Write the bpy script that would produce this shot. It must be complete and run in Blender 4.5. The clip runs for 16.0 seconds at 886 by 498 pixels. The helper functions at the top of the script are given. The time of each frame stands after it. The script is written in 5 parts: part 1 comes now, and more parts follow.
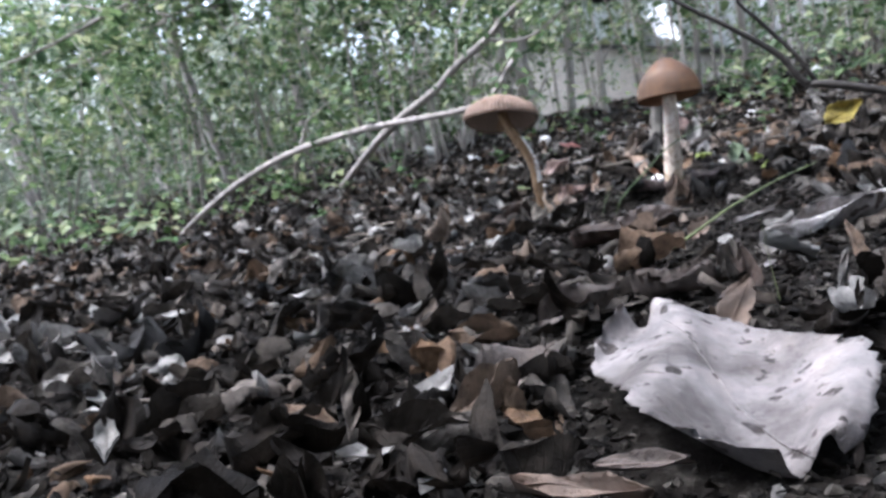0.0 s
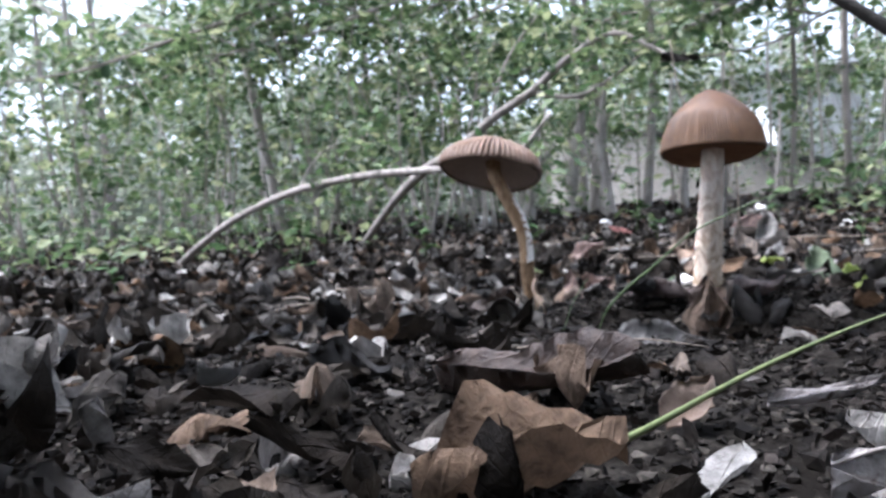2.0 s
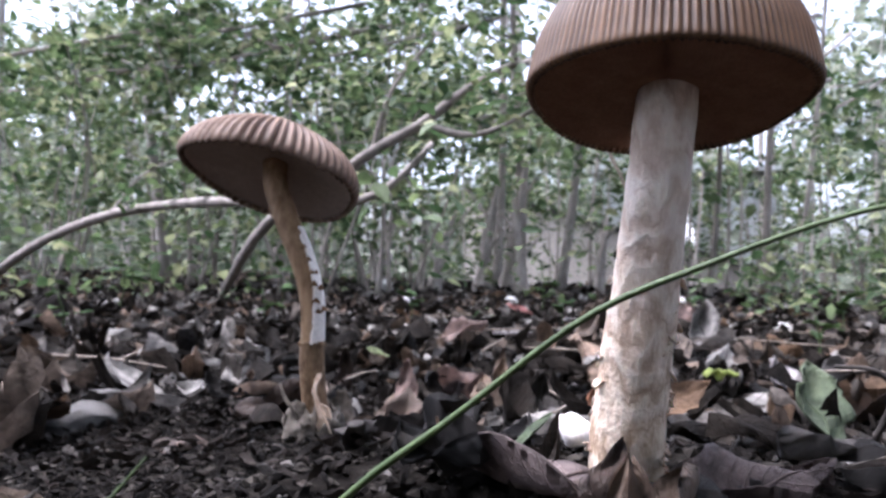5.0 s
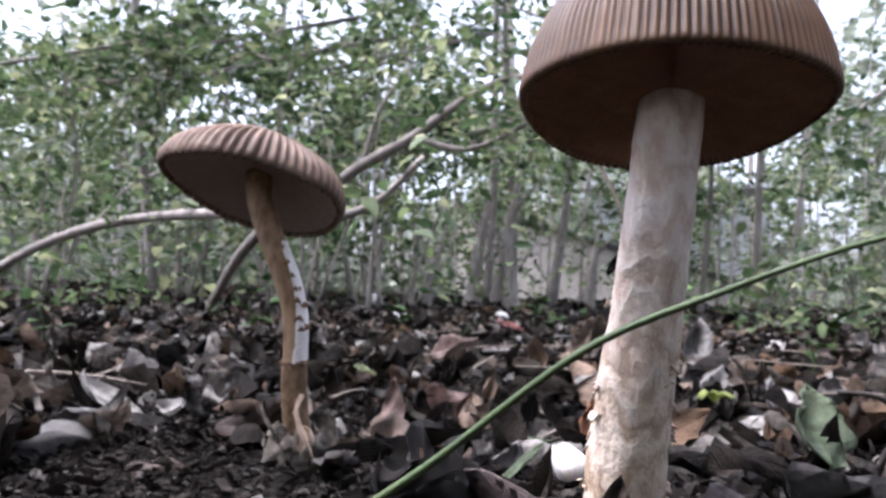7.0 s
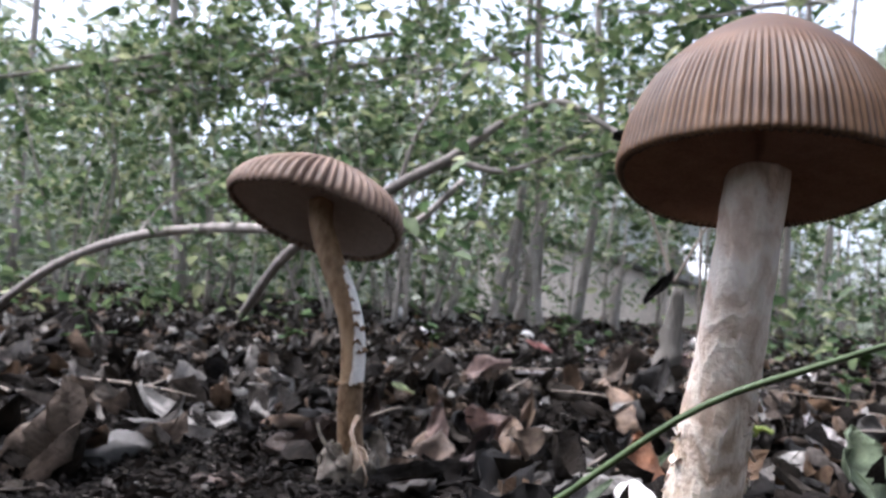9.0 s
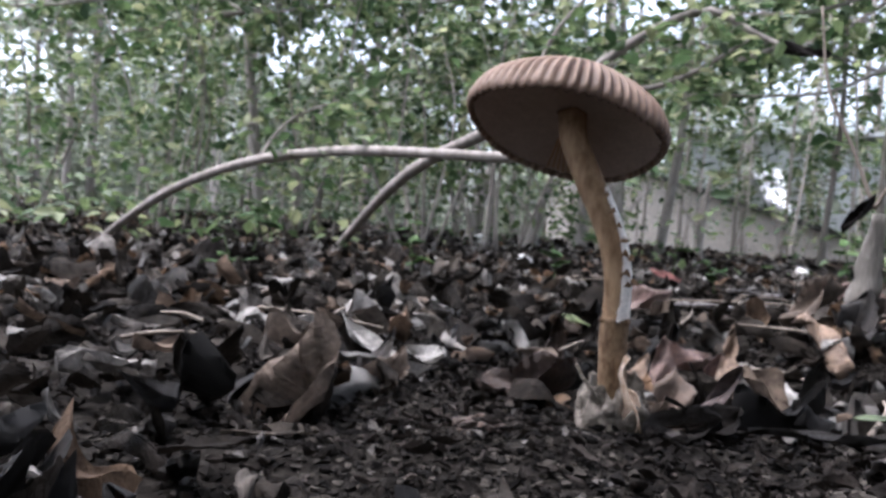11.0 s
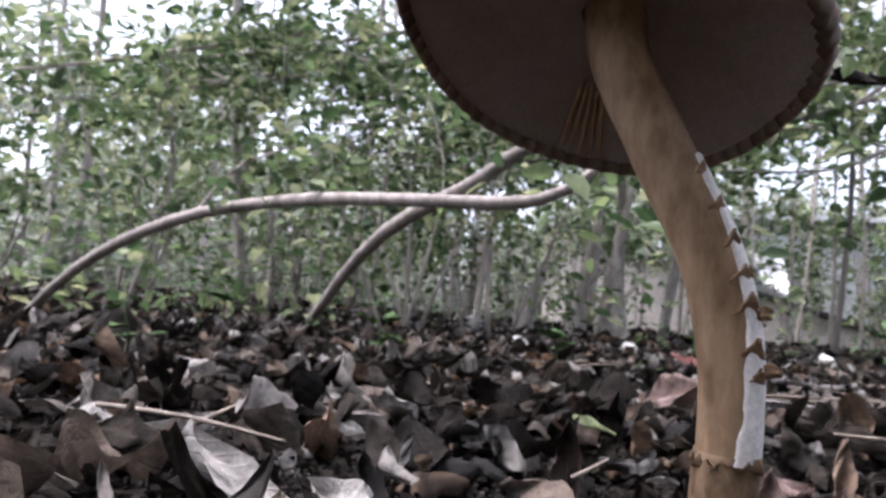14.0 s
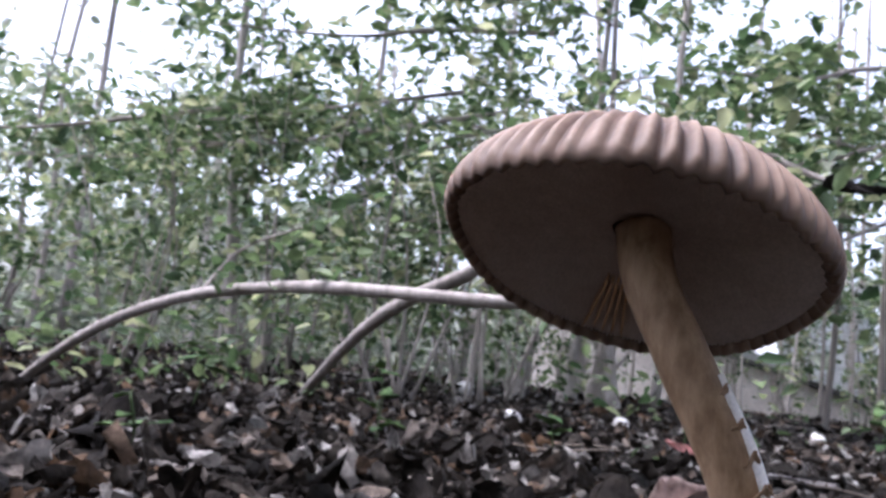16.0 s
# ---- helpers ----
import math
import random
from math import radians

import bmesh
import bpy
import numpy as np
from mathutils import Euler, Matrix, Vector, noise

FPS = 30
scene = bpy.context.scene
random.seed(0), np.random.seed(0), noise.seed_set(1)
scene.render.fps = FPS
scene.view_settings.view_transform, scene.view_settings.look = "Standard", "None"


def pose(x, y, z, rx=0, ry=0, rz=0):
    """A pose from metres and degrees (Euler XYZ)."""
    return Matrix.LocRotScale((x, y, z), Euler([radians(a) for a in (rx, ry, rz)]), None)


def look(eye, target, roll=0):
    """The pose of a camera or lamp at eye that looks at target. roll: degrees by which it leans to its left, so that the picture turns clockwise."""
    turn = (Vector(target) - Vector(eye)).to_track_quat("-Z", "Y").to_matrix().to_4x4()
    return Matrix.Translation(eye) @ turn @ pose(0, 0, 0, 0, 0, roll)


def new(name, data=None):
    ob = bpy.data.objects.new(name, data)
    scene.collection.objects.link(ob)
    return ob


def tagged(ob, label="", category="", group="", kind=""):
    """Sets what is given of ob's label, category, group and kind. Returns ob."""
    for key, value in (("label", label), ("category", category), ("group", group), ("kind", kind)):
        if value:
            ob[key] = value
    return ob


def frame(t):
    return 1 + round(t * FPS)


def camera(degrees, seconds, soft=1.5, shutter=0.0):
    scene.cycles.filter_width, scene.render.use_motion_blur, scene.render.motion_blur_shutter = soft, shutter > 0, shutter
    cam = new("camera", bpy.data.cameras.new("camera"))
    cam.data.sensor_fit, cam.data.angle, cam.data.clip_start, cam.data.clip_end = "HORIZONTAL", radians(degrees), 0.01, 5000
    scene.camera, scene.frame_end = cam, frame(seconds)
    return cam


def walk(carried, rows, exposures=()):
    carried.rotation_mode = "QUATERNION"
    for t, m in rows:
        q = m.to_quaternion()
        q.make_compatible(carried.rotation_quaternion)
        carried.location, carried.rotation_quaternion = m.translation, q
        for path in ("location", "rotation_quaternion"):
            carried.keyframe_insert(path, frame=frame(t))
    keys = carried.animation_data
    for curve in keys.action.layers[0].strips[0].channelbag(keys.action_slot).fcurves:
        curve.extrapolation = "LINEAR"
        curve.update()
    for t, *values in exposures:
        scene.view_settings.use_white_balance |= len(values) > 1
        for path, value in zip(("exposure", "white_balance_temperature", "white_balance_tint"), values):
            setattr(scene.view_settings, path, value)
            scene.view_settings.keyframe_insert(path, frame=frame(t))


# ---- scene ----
cam = camera(60.0, 16.0, soft=2.5)
cam.data.dof.use_dof, cam.data.dof.focus_distance, cam.data.dof.aperture_fstop = True, 0.14, 52.0
PATH = [
    (0, (0.0295, -0.6192, 0.1264), (-0.6055, 1.252, -0.181), -12.25),
    (0.5, (0.048, -0.5361, 0.1184), (-0.5665, 1.352, -0.122), -10.85),
    (1, (0.0577, -0.4905, 0.1162), (-0.5625, 1.401, -0.0745), -8.75),
    (1.5, (0.0478, -0.4552, 0.1062), (-0.7655, 1.369, -0.0015), -6.8),
    (2, (0.0479, -0.3826, 0.0942), (-0.7445, 1.451, -0.006), -4.25),
    (2.5, (0.0331, -0.3206, 0.088), (-0.6935, 1.541, 0.0095), -3.4),
    (3, (0.0302, -0.2456, 0.0826), (-0.6475, 1.635, 0.0205), -1.3),
    (3.5, (0.026, -0.207, 0.078), (-0.649, 1.676, 0.06), 1.4),
    (4, (0.023, -0.17, 0.079), (-0.623, 1.722, 0.123), 2.3),
    (6.5, (0.032, -0.118, 0.081), (-0.512, 1.805, 0.172), 0.5),
    (7, (0.024, -0.119, 0.082), (-0.553, 1.793, 0.192), 2.1),
    (7.5, (0.022, -0.127, 0.09), (-0.569, 1.775, 0.267), 3.1),
    (8, (0.021, -0.132, 0.095), (-0.572, 1.765, 0.316), 3.7),
    (8.5, (0.019, -0.134, 0.091), (-0.595, 1.76, 0.285), 3.6),
    (9, (0.014, -0.134, 0.087), (-0.619, 1.758, 0.23), 4.1),
    (9.5, (0.012, -0.138, 0.086), (-0.657, 1.744, 0.191), 3.9),
    (10, (-0.005, -0.16, 0.089), (-0.75, 1.696, 0.105), 4.7),
    (10.2, (-0.023, -0.17, 0.089), (-0.758, 1.69, 0.076), 5.6),
    (12.5, (-0.097, 0.034, 0.051), (-0.874, 1.876, -0.009), -0.2),
    (13, (-0.104, 0.052, 0.047), (-0.831, 1.914, -0.02), -1.0),
    (13.5, (-0.1087, 0.0467, 0.0530), (-0.823, 1.915, 0.073), 0.6),
    (14, (-0.116, 0.028, 0.071), (-0.88, 1.87, 0.232), 4.9),
    (14.5, (-0.1167, 0.0054, 0.0766), (-0.893, 1.832, 0.321), 7.0),
    (15, (-0.1161, 0.0103, 0.0849), (-0.888, 1.832, 0.378), 8.3),
    (15.5, (-0.1170, 0.0077, 0.0919), (-0.893, 1.822, 0.420), 8.4),
    (16, (-0.1218, 0.0077, 0.0953), (-0.869, 1.837, 0.404), 6.3),
]
walk(cam, [(t, look(e, a, r)) for t, e, a, r in PATH], exposures=[(0, 2.35, 5430, 13), (2.5, 2.4, 5480, 15), (4, 2.3, 5520, 21), (8, 2.08, 5700, 19), (9.5, 2.0, 5670, 16), (12.5, 2.12, 5730, 18), (14.5, 2.12, 5850, 21), (15.5, 2.15, 5680, 21), (16, 2.12, 5560, 22)])

# ---- world and light ----
world = bpy.data.worlds.new("overcast_sky")
scene.world = world
world.use_nodes = True
wn = world.node_tree.nodes
sky = wn.new("ShaderNodeTexSky")
sky.sky_type, sky.sun_disc = "NISHITA", False
sky.sun_elevation, sky.sun_rotation = radians(68), radians(-99)
sky.air_density, sky.dust_density, sky.ozone_density = 1.0, 6.0, 1.0
hsv = wn.new("ShaderNodeHueSaturation")
hsv.inputs["Saturation"].default_value = 0.45
world.node_tree.links.new(sky.outputs[0], hsv.inputs["Color"])
world.node_tree.links.new(hsv.outputs[0], wn["Background"].inputs[0])
wn["Background"].inputs[1].default_value = 0.15

sun_data = bpy.data.lights.new("sun", "SUN")
sun_data.energy, sun_data.angle, sun_data.color = 1.0, radians(40), (1.0, 0.97, 0.92)
sun = new("sun", sun_data)
sun.matrix_world = look((-1.2, 0.0, 3.0), (0, 0.2, 0))


# ---- materials ----
def material(name, roughness=0.8):
    m = bpy.data.materials.new(name)
    m.use_nodes = True
    nt = m.node_tree
    b = nt.nodes["Principled BSDF"]
    b.inputs["Roughness"].default_value = roughness
    b.inputs["Specular IOR Level"].default_value = 0.28
    return m, nt, b


def ramp(nt, source, stops):
    r = nt.nodes.new("ShaderNodeValToRGB")
    el = r.color_ramp.elements
    el[0].position, el[0].color = stops[0][0], (*stops[0][1], 1)
    el[1].position, el[1].color = stops[-1][0], (*stops[-1][1], 1)
    for p, c in stops[1:-1]:
        e = el.new(p)
        e.color = (*c, 1)
    nt.links.new(source, r.inputs[0])
    return r.outputs[0]


def grain(nt, scale, detail=6, rough=0.6, stretch=None):
    tc = nt.nodes.new("ShaderNodeTexCoord")
    out = tc.outputs["Object"]
    if stretch:
        mp = nt.nodes.new("ShaderNodeMapping")
        mp.inputs["Scale"].default_value = stretch
        nt.links.new(out, mp.inputs[0])
        out = mp.outputs[0]
    n = nt.nodes.new("ShaderNodeTexNoise")
    n.inputs["Scale"].default_value, n.inputs["Detail"].default_value, n.inputs["Roughness"].default_value = scale, detail, rough
    nt.links.new(out, n.inputs["Vector"])
    return n.outputs["Fac"]


def mix(nt, a, b, fac, kind="MIX"):
    x = nt.nodes.new("ShaderNodeMix")
    x.data_type, x.blend_type = "RGBA", kind
    for sock, v in ((x.inputs[6], a), (x.inputs[7], b), (x.inputs[0], fac)):
        if isinstance(v, bpy.types.NodeSocket):
            nt.links.new(v, sock)
        else:
            sock.default_value = (*v, 1) if isinstance(v, tuple) else v
    return x.outputs[2]


def bump(nt, b, height, strength, distance):
    n = nt.nodes.new("ShaderNodeBump")
    n.inputs["Strength"].default_value, n.inputs["Distance"].default_value = strength, distance
    nt.links.new(height, n.inputs["Height"])
    nt.links.new(n.outputs[0], b.inputs["Normal"])


def see_through(nt, b, colour, amount):
    """Lets light pass through a thin leaf."""
    t = nt.nodes.new("ShaderNodeBsdfTranslucent")
    nt.links.new(colour, t.inputs[0])
    ms = nt.nodes.new("ShaderNodeMixShader")
    ms.inputs[0].default_value = amount
    nt.links.new(b.outputs[0], ms.inputs[1])
    nt.links.new(t.outputs[0], ms.inputs[2])
    nt.links.new(ms.outputs[0], nt.nodes["Material Output"].inputs[0])


def chance(nt, island):
    if island:
        return nt.nodes.new("ShaderNodeNewGeometry").outputs["Random Per Island"]
    return nt.nodes.new("ShaderNodeObjectInfo").outputs["Random"]


def math_node(nt, op, a, b=0.0, clamp=False):
    n = nt.nodes.new("ShaderNodeMath")
    n.operation, n.use_clamp = op, clamp
    for sock, v in zip(n.inputs, (a, b)):
        if isinstance(v, bpy.types.NodeSocket):
            nt.links.new(v, sock)
        else:
            sock.default_value = v
    return n.outputs[0]


def leaf_material(name, stops, island=False, holes=False, amount=0.10, roughness=0.58, spots=0.6, scale=130, veins=True):
    """Leaf: each one takes its own tone, with midrib, side veins, blotches and specks."""
    m, nt, b = material(name, roughness)
    base = ramp(nt, chance(nt, island), stops)
    blotch = ramp(nt, grain(nt, scale, 5, 0.65), [(0.3, (0.22, 0.20, 0.19)), (0.5, (0.82, 0.81, 0.80)), (0.72, (1.45, 1.40, 1.35))])
    col = mix(nt, base, blotch, 0.9, "MULTIPLY")
    speck = ramp(nt, grain(nt, scale * 4.2, 3), [(0.62, (1, 1, 1)), (0.7, (0.35, 0.3, 0.27))])
    col = mix(nt, col, speck, spots, "MULTIPLY")
    if holes:
        rot = ramp(nt, grain(nt, 150, 3, 0.45), [(0.60, (1, 1, 1)), (0.645, (0.20, 0.17, 0.15))])
        stain = ramp(nt, grain(nt, 34, 4, 0.6), [(0.38, (0.50, 0.47, 0.44)), (0.56, (1, 1, 1))])
        col = mix(nt, col, stain, 0.8, "MULTIPLY")
        col = mix(nt, col, rot, 1.0, "MULTIPLY")
    if veins:
        at = nt.nodes.new("ShaderNodeAttribute")
        at.attribute_name = "leaf"
        sep = nt.nodes.new("ShaderNodeSeparateXYZ")
        nt.links.new(at.outputs["Vector"], sep.inputs[0])
        across = math_node(nt, "ABSOLUTE", sep.outputs["Y"])
        rib = math_node(nt, "SUBTRACT", 1.0, math_node(nt, "MULTIPLY", across, 22.0), True)
        run = math_node(nt, "SUBTRACT", math_node(nt, "MULTIPLY", sep.outputs["X"], 9.0), math_node(nt, "MULTIPLY", across, 2.4))
        side = math_node(nt, "POWER", math_node(nt, "PINGPONG", run, 0.5), 1.0)
        side = math_node(nt, "SUBTRACT", 1.0, math_node(nt, "MULTIPLY", side, 9.0), True)
        vein = math_node(nt, "MAXIMUM", rib, math_node(nt, "MULTIPLY", side, 0.22))
        col = mix(nt, col, mix(nt, col, (1.35, 1.3, 1.25), 1.0, "MULTIPLY"), math_node(nt, "MULTIPLY", vein, 0.6))
        bump(nt, b, math_node(nt, "ADD", math_node(nt, "MULTIPLY", vein, 0.6), grain(nt, scale * 2, 6, 0.7)), 0.9, 0.0022)
    elif not island:
        bump(nt, b, grain(nt, scale * 2.5, 7, 0.75), 0.9, 0.0022)
    nt.links.new(col, b.inputs["Base Color"])
    if island or "black" in name:
        b.inputs["Specular IOR Level"].default_value = 0.25 if "foliage" in name else 0.05
    see_through(nt, b, col, amount)
    return m


BROWNS = [(0.0, (0.0075, 0.006, 0.0045)), (0.34, (0.020, 0.016, 0.0125)), (0.52, (0.050, 0.042, 0.034)), (0.66, (0.094, 0.082, 0.070)),
          (0.75, (0.130, 0.080, 0.046)), (0.86, (0.165, 0.148, 0.132)), (1.0, (0.330, 0.315, 0.292))]
M_LITTER = leaf_material("dry_leaf_litter", BROWNS, island=True)
M_DRY = leaf_material("dry_leaf", BROWNS)
# Dark crumbs, coloured near black to deepen the shade between leaves.
M_DARKCRUMB = leaf_material("dark_leaf_crumb", [(0, (0.005, 0.004, 0.003)), (0.7, (0.022, 0.018, 0.015)), (0.93, (0.055, 0.046, 0.040)), (1, (0.20, 0.185, 0.17))], island=True)
M_PALE = leaf_material("bleached_leaf", [(0, (0.40, 0.372, 0.36)), (1, (0.46, 0.43, 0.42))], spots=0.9, scale=70, holes=True)
M_BLEACHED = leaf_material("bleached_rotting_leaf", [(0, (0.215, 0.190, 0.178)), (1, (0.225, 0.200, 0.188))], spots=0.9, scale=55, holes=True, veins=False, roughness=0.55)
M_TAN = leaf_material("tan_leaf", [(0, (0.21, 0.145, 0.10)), (1, (0.27, 0.19, 0.135))])
M_RED = leaf_material("rust_red_leaf", [(0, (0.26, 0.115, 0.058)), (1, (0.31, 0.145, 0.075))])
M_ROLLED = leaf_material("dull_grey_brown_leaf", [(0, (0.085, 0.066, 0.054)), (1, (0.125, 0.10, 0.085))])
M_DULLTAN = leaf_material("dull_tan_leaf", [(0, (0.12, 0.085, 0.062)), (1, (0.14, 0.10, 0.075))], spots=0.3, scale=60, veins=False)
M_MIDBROWN = leaf_material("mid_brown_leaf", [(0, (0.105, 0.072, 0.050)), (1, (0.145, 0.100, 0.070))], spots=0.7)
M_GREYLEAF = leaf_material("slate_grey_leaf", [(0, (0.085, 0.080, 0.076)), (1, (0.11, 0.104, 0.10))], spots=0.7)
M_LILAC = leaf_material("mauve_brown_leaf", [(0, (0.13, 0.100, 0.092)), (1, (0.17, 0.132, 0.122))])
M_PINK = leaf_material("pinkish_leaf", [(0, (0.33, 0.225, 0.19)), (1, (0.31, 0.235, 0.205))])
M_DARK = leaf_material("dark_wet_leaf", [(0, (0.055, 0.037, 0.028)), (1, (0.10, 0.07, 0.055))], roughness=0.42)
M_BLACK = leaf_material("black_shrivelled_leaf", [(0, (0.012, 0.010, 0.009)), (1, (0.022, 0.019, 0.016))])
M_GREENLEAF = leaf_material("dull_green_leaf", [(0, (0.10, 0.135, 0.075)), (1, (0.16, 0.195, 0.12))], amount=0.2)
M_YELLOW = leaf_material("yellow_leaf", [(0, (0.33, 0.25, 0.05)), (1, (0.38, 0.30, 0.07))], amount=0.2, spots=0.9, scale=230)
M_SEEDLING = leaf_material("seedling_leaf", [(0, (0.06, 0.13, 0.035)), (1, (0.12, 0.20, 0.06))], amount=0.3, spots=0.3)
M_LIME = leaf_material("yellow_green_leaf", [(0, (0.38, 0.46, 0.12)), (1, (0.44, 0.52, 0.16))], amount=0.3)
M_PALEGREEN = leaf_material("pale_green_leaf", [(0, (0.26, 0.31, 0.15)), (1, (0.30, 0.34, 0.19))], amount=0.2)
M_ROSE = leaf_material("rose_red_leaf", [(0, (0.33, 0.13, 0.115)), (1, (0.37, 0.17, 0.15))])
FOLIAGE = [(0, (0.036, 0.068, 0.027)), (0.4, (0.090, 0.138, 0.058)), (0.75, (0.165, 0.215, 0.095)), (1, (0.370, 0.385, 0.215))]
M_FOLIAGE = leaf_material("living_foliage", FOLIAGE, island=True, amount=0.45, roughness=0.5, spots=0.15, scale=30, veins=False)
# Distance haze is put into this paler leaf colour.
M_HAZELEAF = leaf_material("haze_pale_foliage", [(0, (0.16, 0.19, 0.135)), (0.5, (0.25, 0.285, 0.21)), (1, (0.40, 0.42, 0.33))], island=True, amount=0.5, spots=0.1, scale=12, veins=False)


def plain(name, stops, scale, roughness=0.8, relief=0.4, depth=0.002, stretch=None, detail=7):
    m, nt, b = material(name, roughness)
    g = grain(nt, scale, detail, 0.65, stretch)
    col = ramp(nt, g, stops)
    fine = ramp(nt, grain(nt, scale * 7, 3, 0.6, stretch), [(0.3, (0.72, 0.72, 0.72)), (0.7, (1.15, 1.15, 1.15))])
    col = mix(nt, col, fine, 0.7, "MULTIPLY")
    nt.links.new(col, b.inputs["Base Color"])
    bump(nt, b, g, relief, depth)
    return m


M_SOIL = plain("damp_soil", [(0.3, (0.004, 0.003, 0.0025)), (0.5, (0.012, 0.010, 0.008)), (0.7, (0.042, 0.037, 0.031))], 160, 0.9, 0.9, 0.006)
M_SOIL.node_tree.nodes["Principled BSDF"].inputs["Specular IOR Level"].default_value = 0.03
M_GRIT = leaf_material("soil_grit", [(0, (0.007, 0.006, 0.005)), (0.6, (0.018, 0.0155, 0.013)), (1, (0.070, 0.062, 0.052))], island=True, amount=0.0, roughness=0.8, scale=400, veins=False)
M_BARK = plain("grey_bark", [(0.3, (0.14, 0.12, 0.10)), (0.55, (0.28, 0.245, 0.21)), (0.75, (0.42, 0.38, 0.335))], 16, 0.9, 0.8, 0.008, (1, 1, 0.25))
M_SNAG = plain("weathered_snag_wood", [(0.3, (0.09, 0.08, 0.066)), (0.55, (0.19, 0.17, 0.145)), (0.75, (0.32, 0.29, 0.25))], 70, 0.9, 0.9, 0.006, (1, 1, 0.2))
M_PALEBARK = plain("pale_bark", [(0.3, (0.27, 0.235, 0.20)), (0.55, (0.42, 0.375, 0.33)), (0.75, (0.54, 0.49, 0.44))], 40, 0.85, 0.6, 0.003, (1, 1, 0.4))
M_LIMB = plain("grey_limb_bark", [(0.3, (0.17, 0.145, 0.125)), (0.55, (0.29, 0.255, 0.225)), (0.75, (0.40, 0.36, 0.32))], 90, 0.85, 0.6, 0.002, (1, 1, 0.5))
M_DARKBARK = plain("dark_wet_bark", [(0.3, (0.02, 0.017, 0.014)), (0.6, (0.06, 0.05, 0.042)), (0.8, (0.13, 0.11, 0.09))], 45, 0.7, 0.8, 0.004)
M_TWIG = plain("dead_twig", [(0.3, (0.09, 0.07, 0.055)), (0.7, (0.30, 0.25, 0.20))], 120, 0.85, 0.5, 0.001)
M_CONCRETE = plain("weathered_concrete", [(0.3, (0.44, 0.39, 0.33)), (0.55, (0.58, 0.52, 0.45)), (0.75, (0.68, 0.62, 0.55))], 5, 0.9, 0.4, 0.006)
M_COPING = plain("dark_coping", [(0.3, (0.03, 0.028, 0.025)), (0.7, (0.09, 0.085, 0.075))], 9, 0.85)
M_PANEL = plain("pale_grey_panel", [(0.3, (0.46, 0.47, 0.45)), (0.7, (0.60, 0.61, 0.59))], 3, 0.55, 0.15)
M_SKYWHITE = plain("sky_white_sheet", [(0.3, (0.80, 0.80, 0.80)), (0.7, (0.88, 0.88, 0.88))], 3, 0.35, 0.1)
M_GRASS = plain("green_grass_blade", [(0.3, (0.034, 0.056, 0.016)), (0.7, (0.066, 0.095, 0.032))], 160, 0.45, 0.2, 0.0005)
M_STRAW = plain("straw_stalk", [(0.3, (0.13, 0.16, 0.06)), (0.7, (0.21, 0.235, 0.10))], 160, 0.5, 0.2, 0.0005)
M_WHITE = plain("white_fungus_flesh", [(0.3, (0.80, 0.73, 0.66)), (0.7, (0.88, 0.82, 0.76))], 160, 0.6, 0.15, 0.0005)
M_STONE = plain("pale_pebble", [(0.3, (0.45, 0.43, 0.40)), (0.7, (0.66, 0.63, 0.59))], 60, 0.8)


def cap_material(name, centre, margin, streak, coat=0.02):
    """Mushroom skin: darker in the middle, pale furrows towards the margin, by height along the cap's own axis."""
    m, nt, b = material(name, 0.62)
    tc = nt.nodes.new("ShaderNodeTexCoord")
    sep = nt.nodes.new("ShaderNodeSeparateXYZ")
    nt.links.new(tc.outputs["Generated"], sep.inputs[0])
    g = grain(nt, 140, 6, 0.65)
    col = ramp(nt, sep.outputs["Z"], [(0.05, margin), (0.45, tuple(0.5 * (p + q) for p, q in zip(centre, margin))), (0.85, centre)])
    col = mix(nt, col, ramp(nt, g, [(0.3, (0.72, 0.7, 0.68)), (0.7, (1.18, 1.16, 1.14))]), 0.75, "MULTIPLY")
    att = nt.nodes.new("ShaderNodeAttribute")
    att.attribute_name = "furrow"
    col = mix(nt, col, streak, att.outputs["Fac"])
    nt.links.new(col, b.inputs["Base Color"])
    b.inputs["Subsurface Weight"].default_value = 0.08
    b.inputs["Subsurface Radius"].default_value = (0.004, 0.002, 0.001)
    stain = ramp(nt, grain(nt, 45, 4, 0.6), [(0.34, (0.42, 0.36, 0.30)), (0.58, (1.15, 1.12, 1.08))])
    col = mix(nt, col, stain, 0.8, "MULTIPLY")
    nt.links.new(col, b.inputs["Base Color"])
    b.inputs["Specular IOR Level"].default_value = 0.16
    b.inputs["Coat Weight"].default_value, b.inputs["Coat Roughness"].default_value = coat, 0.36
    bump(nt, b, g, 0.35, 0.0007)
    return m


M_CAP = cap_material("tawny_cap_skin", (0.082, 0.038, 0.014), (0.130, 0.074, 0.037), (0.040, 0.019, 0.009), 0.14)
M_CAPB = cap_material("greyish_brown_cap_skin", (0.19, 0.128, 0.092), (0.235, 0.172, 0.132), (0.07, 0.038, 0.024))
M_GILLEDGE = plain("lit_gill_edge", [(0.3, (0.38, 0.22, 0.11)), (0.7, (0.50, 0.32, 0.18))], 200, 0.6, 0.1, 0.0003)
M_GILLB = plain("pale_pinkish_gills", [(0.3, (0.50, 0.40, 0.33)), (0.7, (0.64, 0.53, 0.45))], 200, 0.75, 0.2, 0.0005)
M_GILL = plain("brown_gills", [(0.3, (0.36, 0.19, 0.115)), (0.7, (0.50, 0.295, 0.185))], 200, 0.75, 0.2, 0.0005)


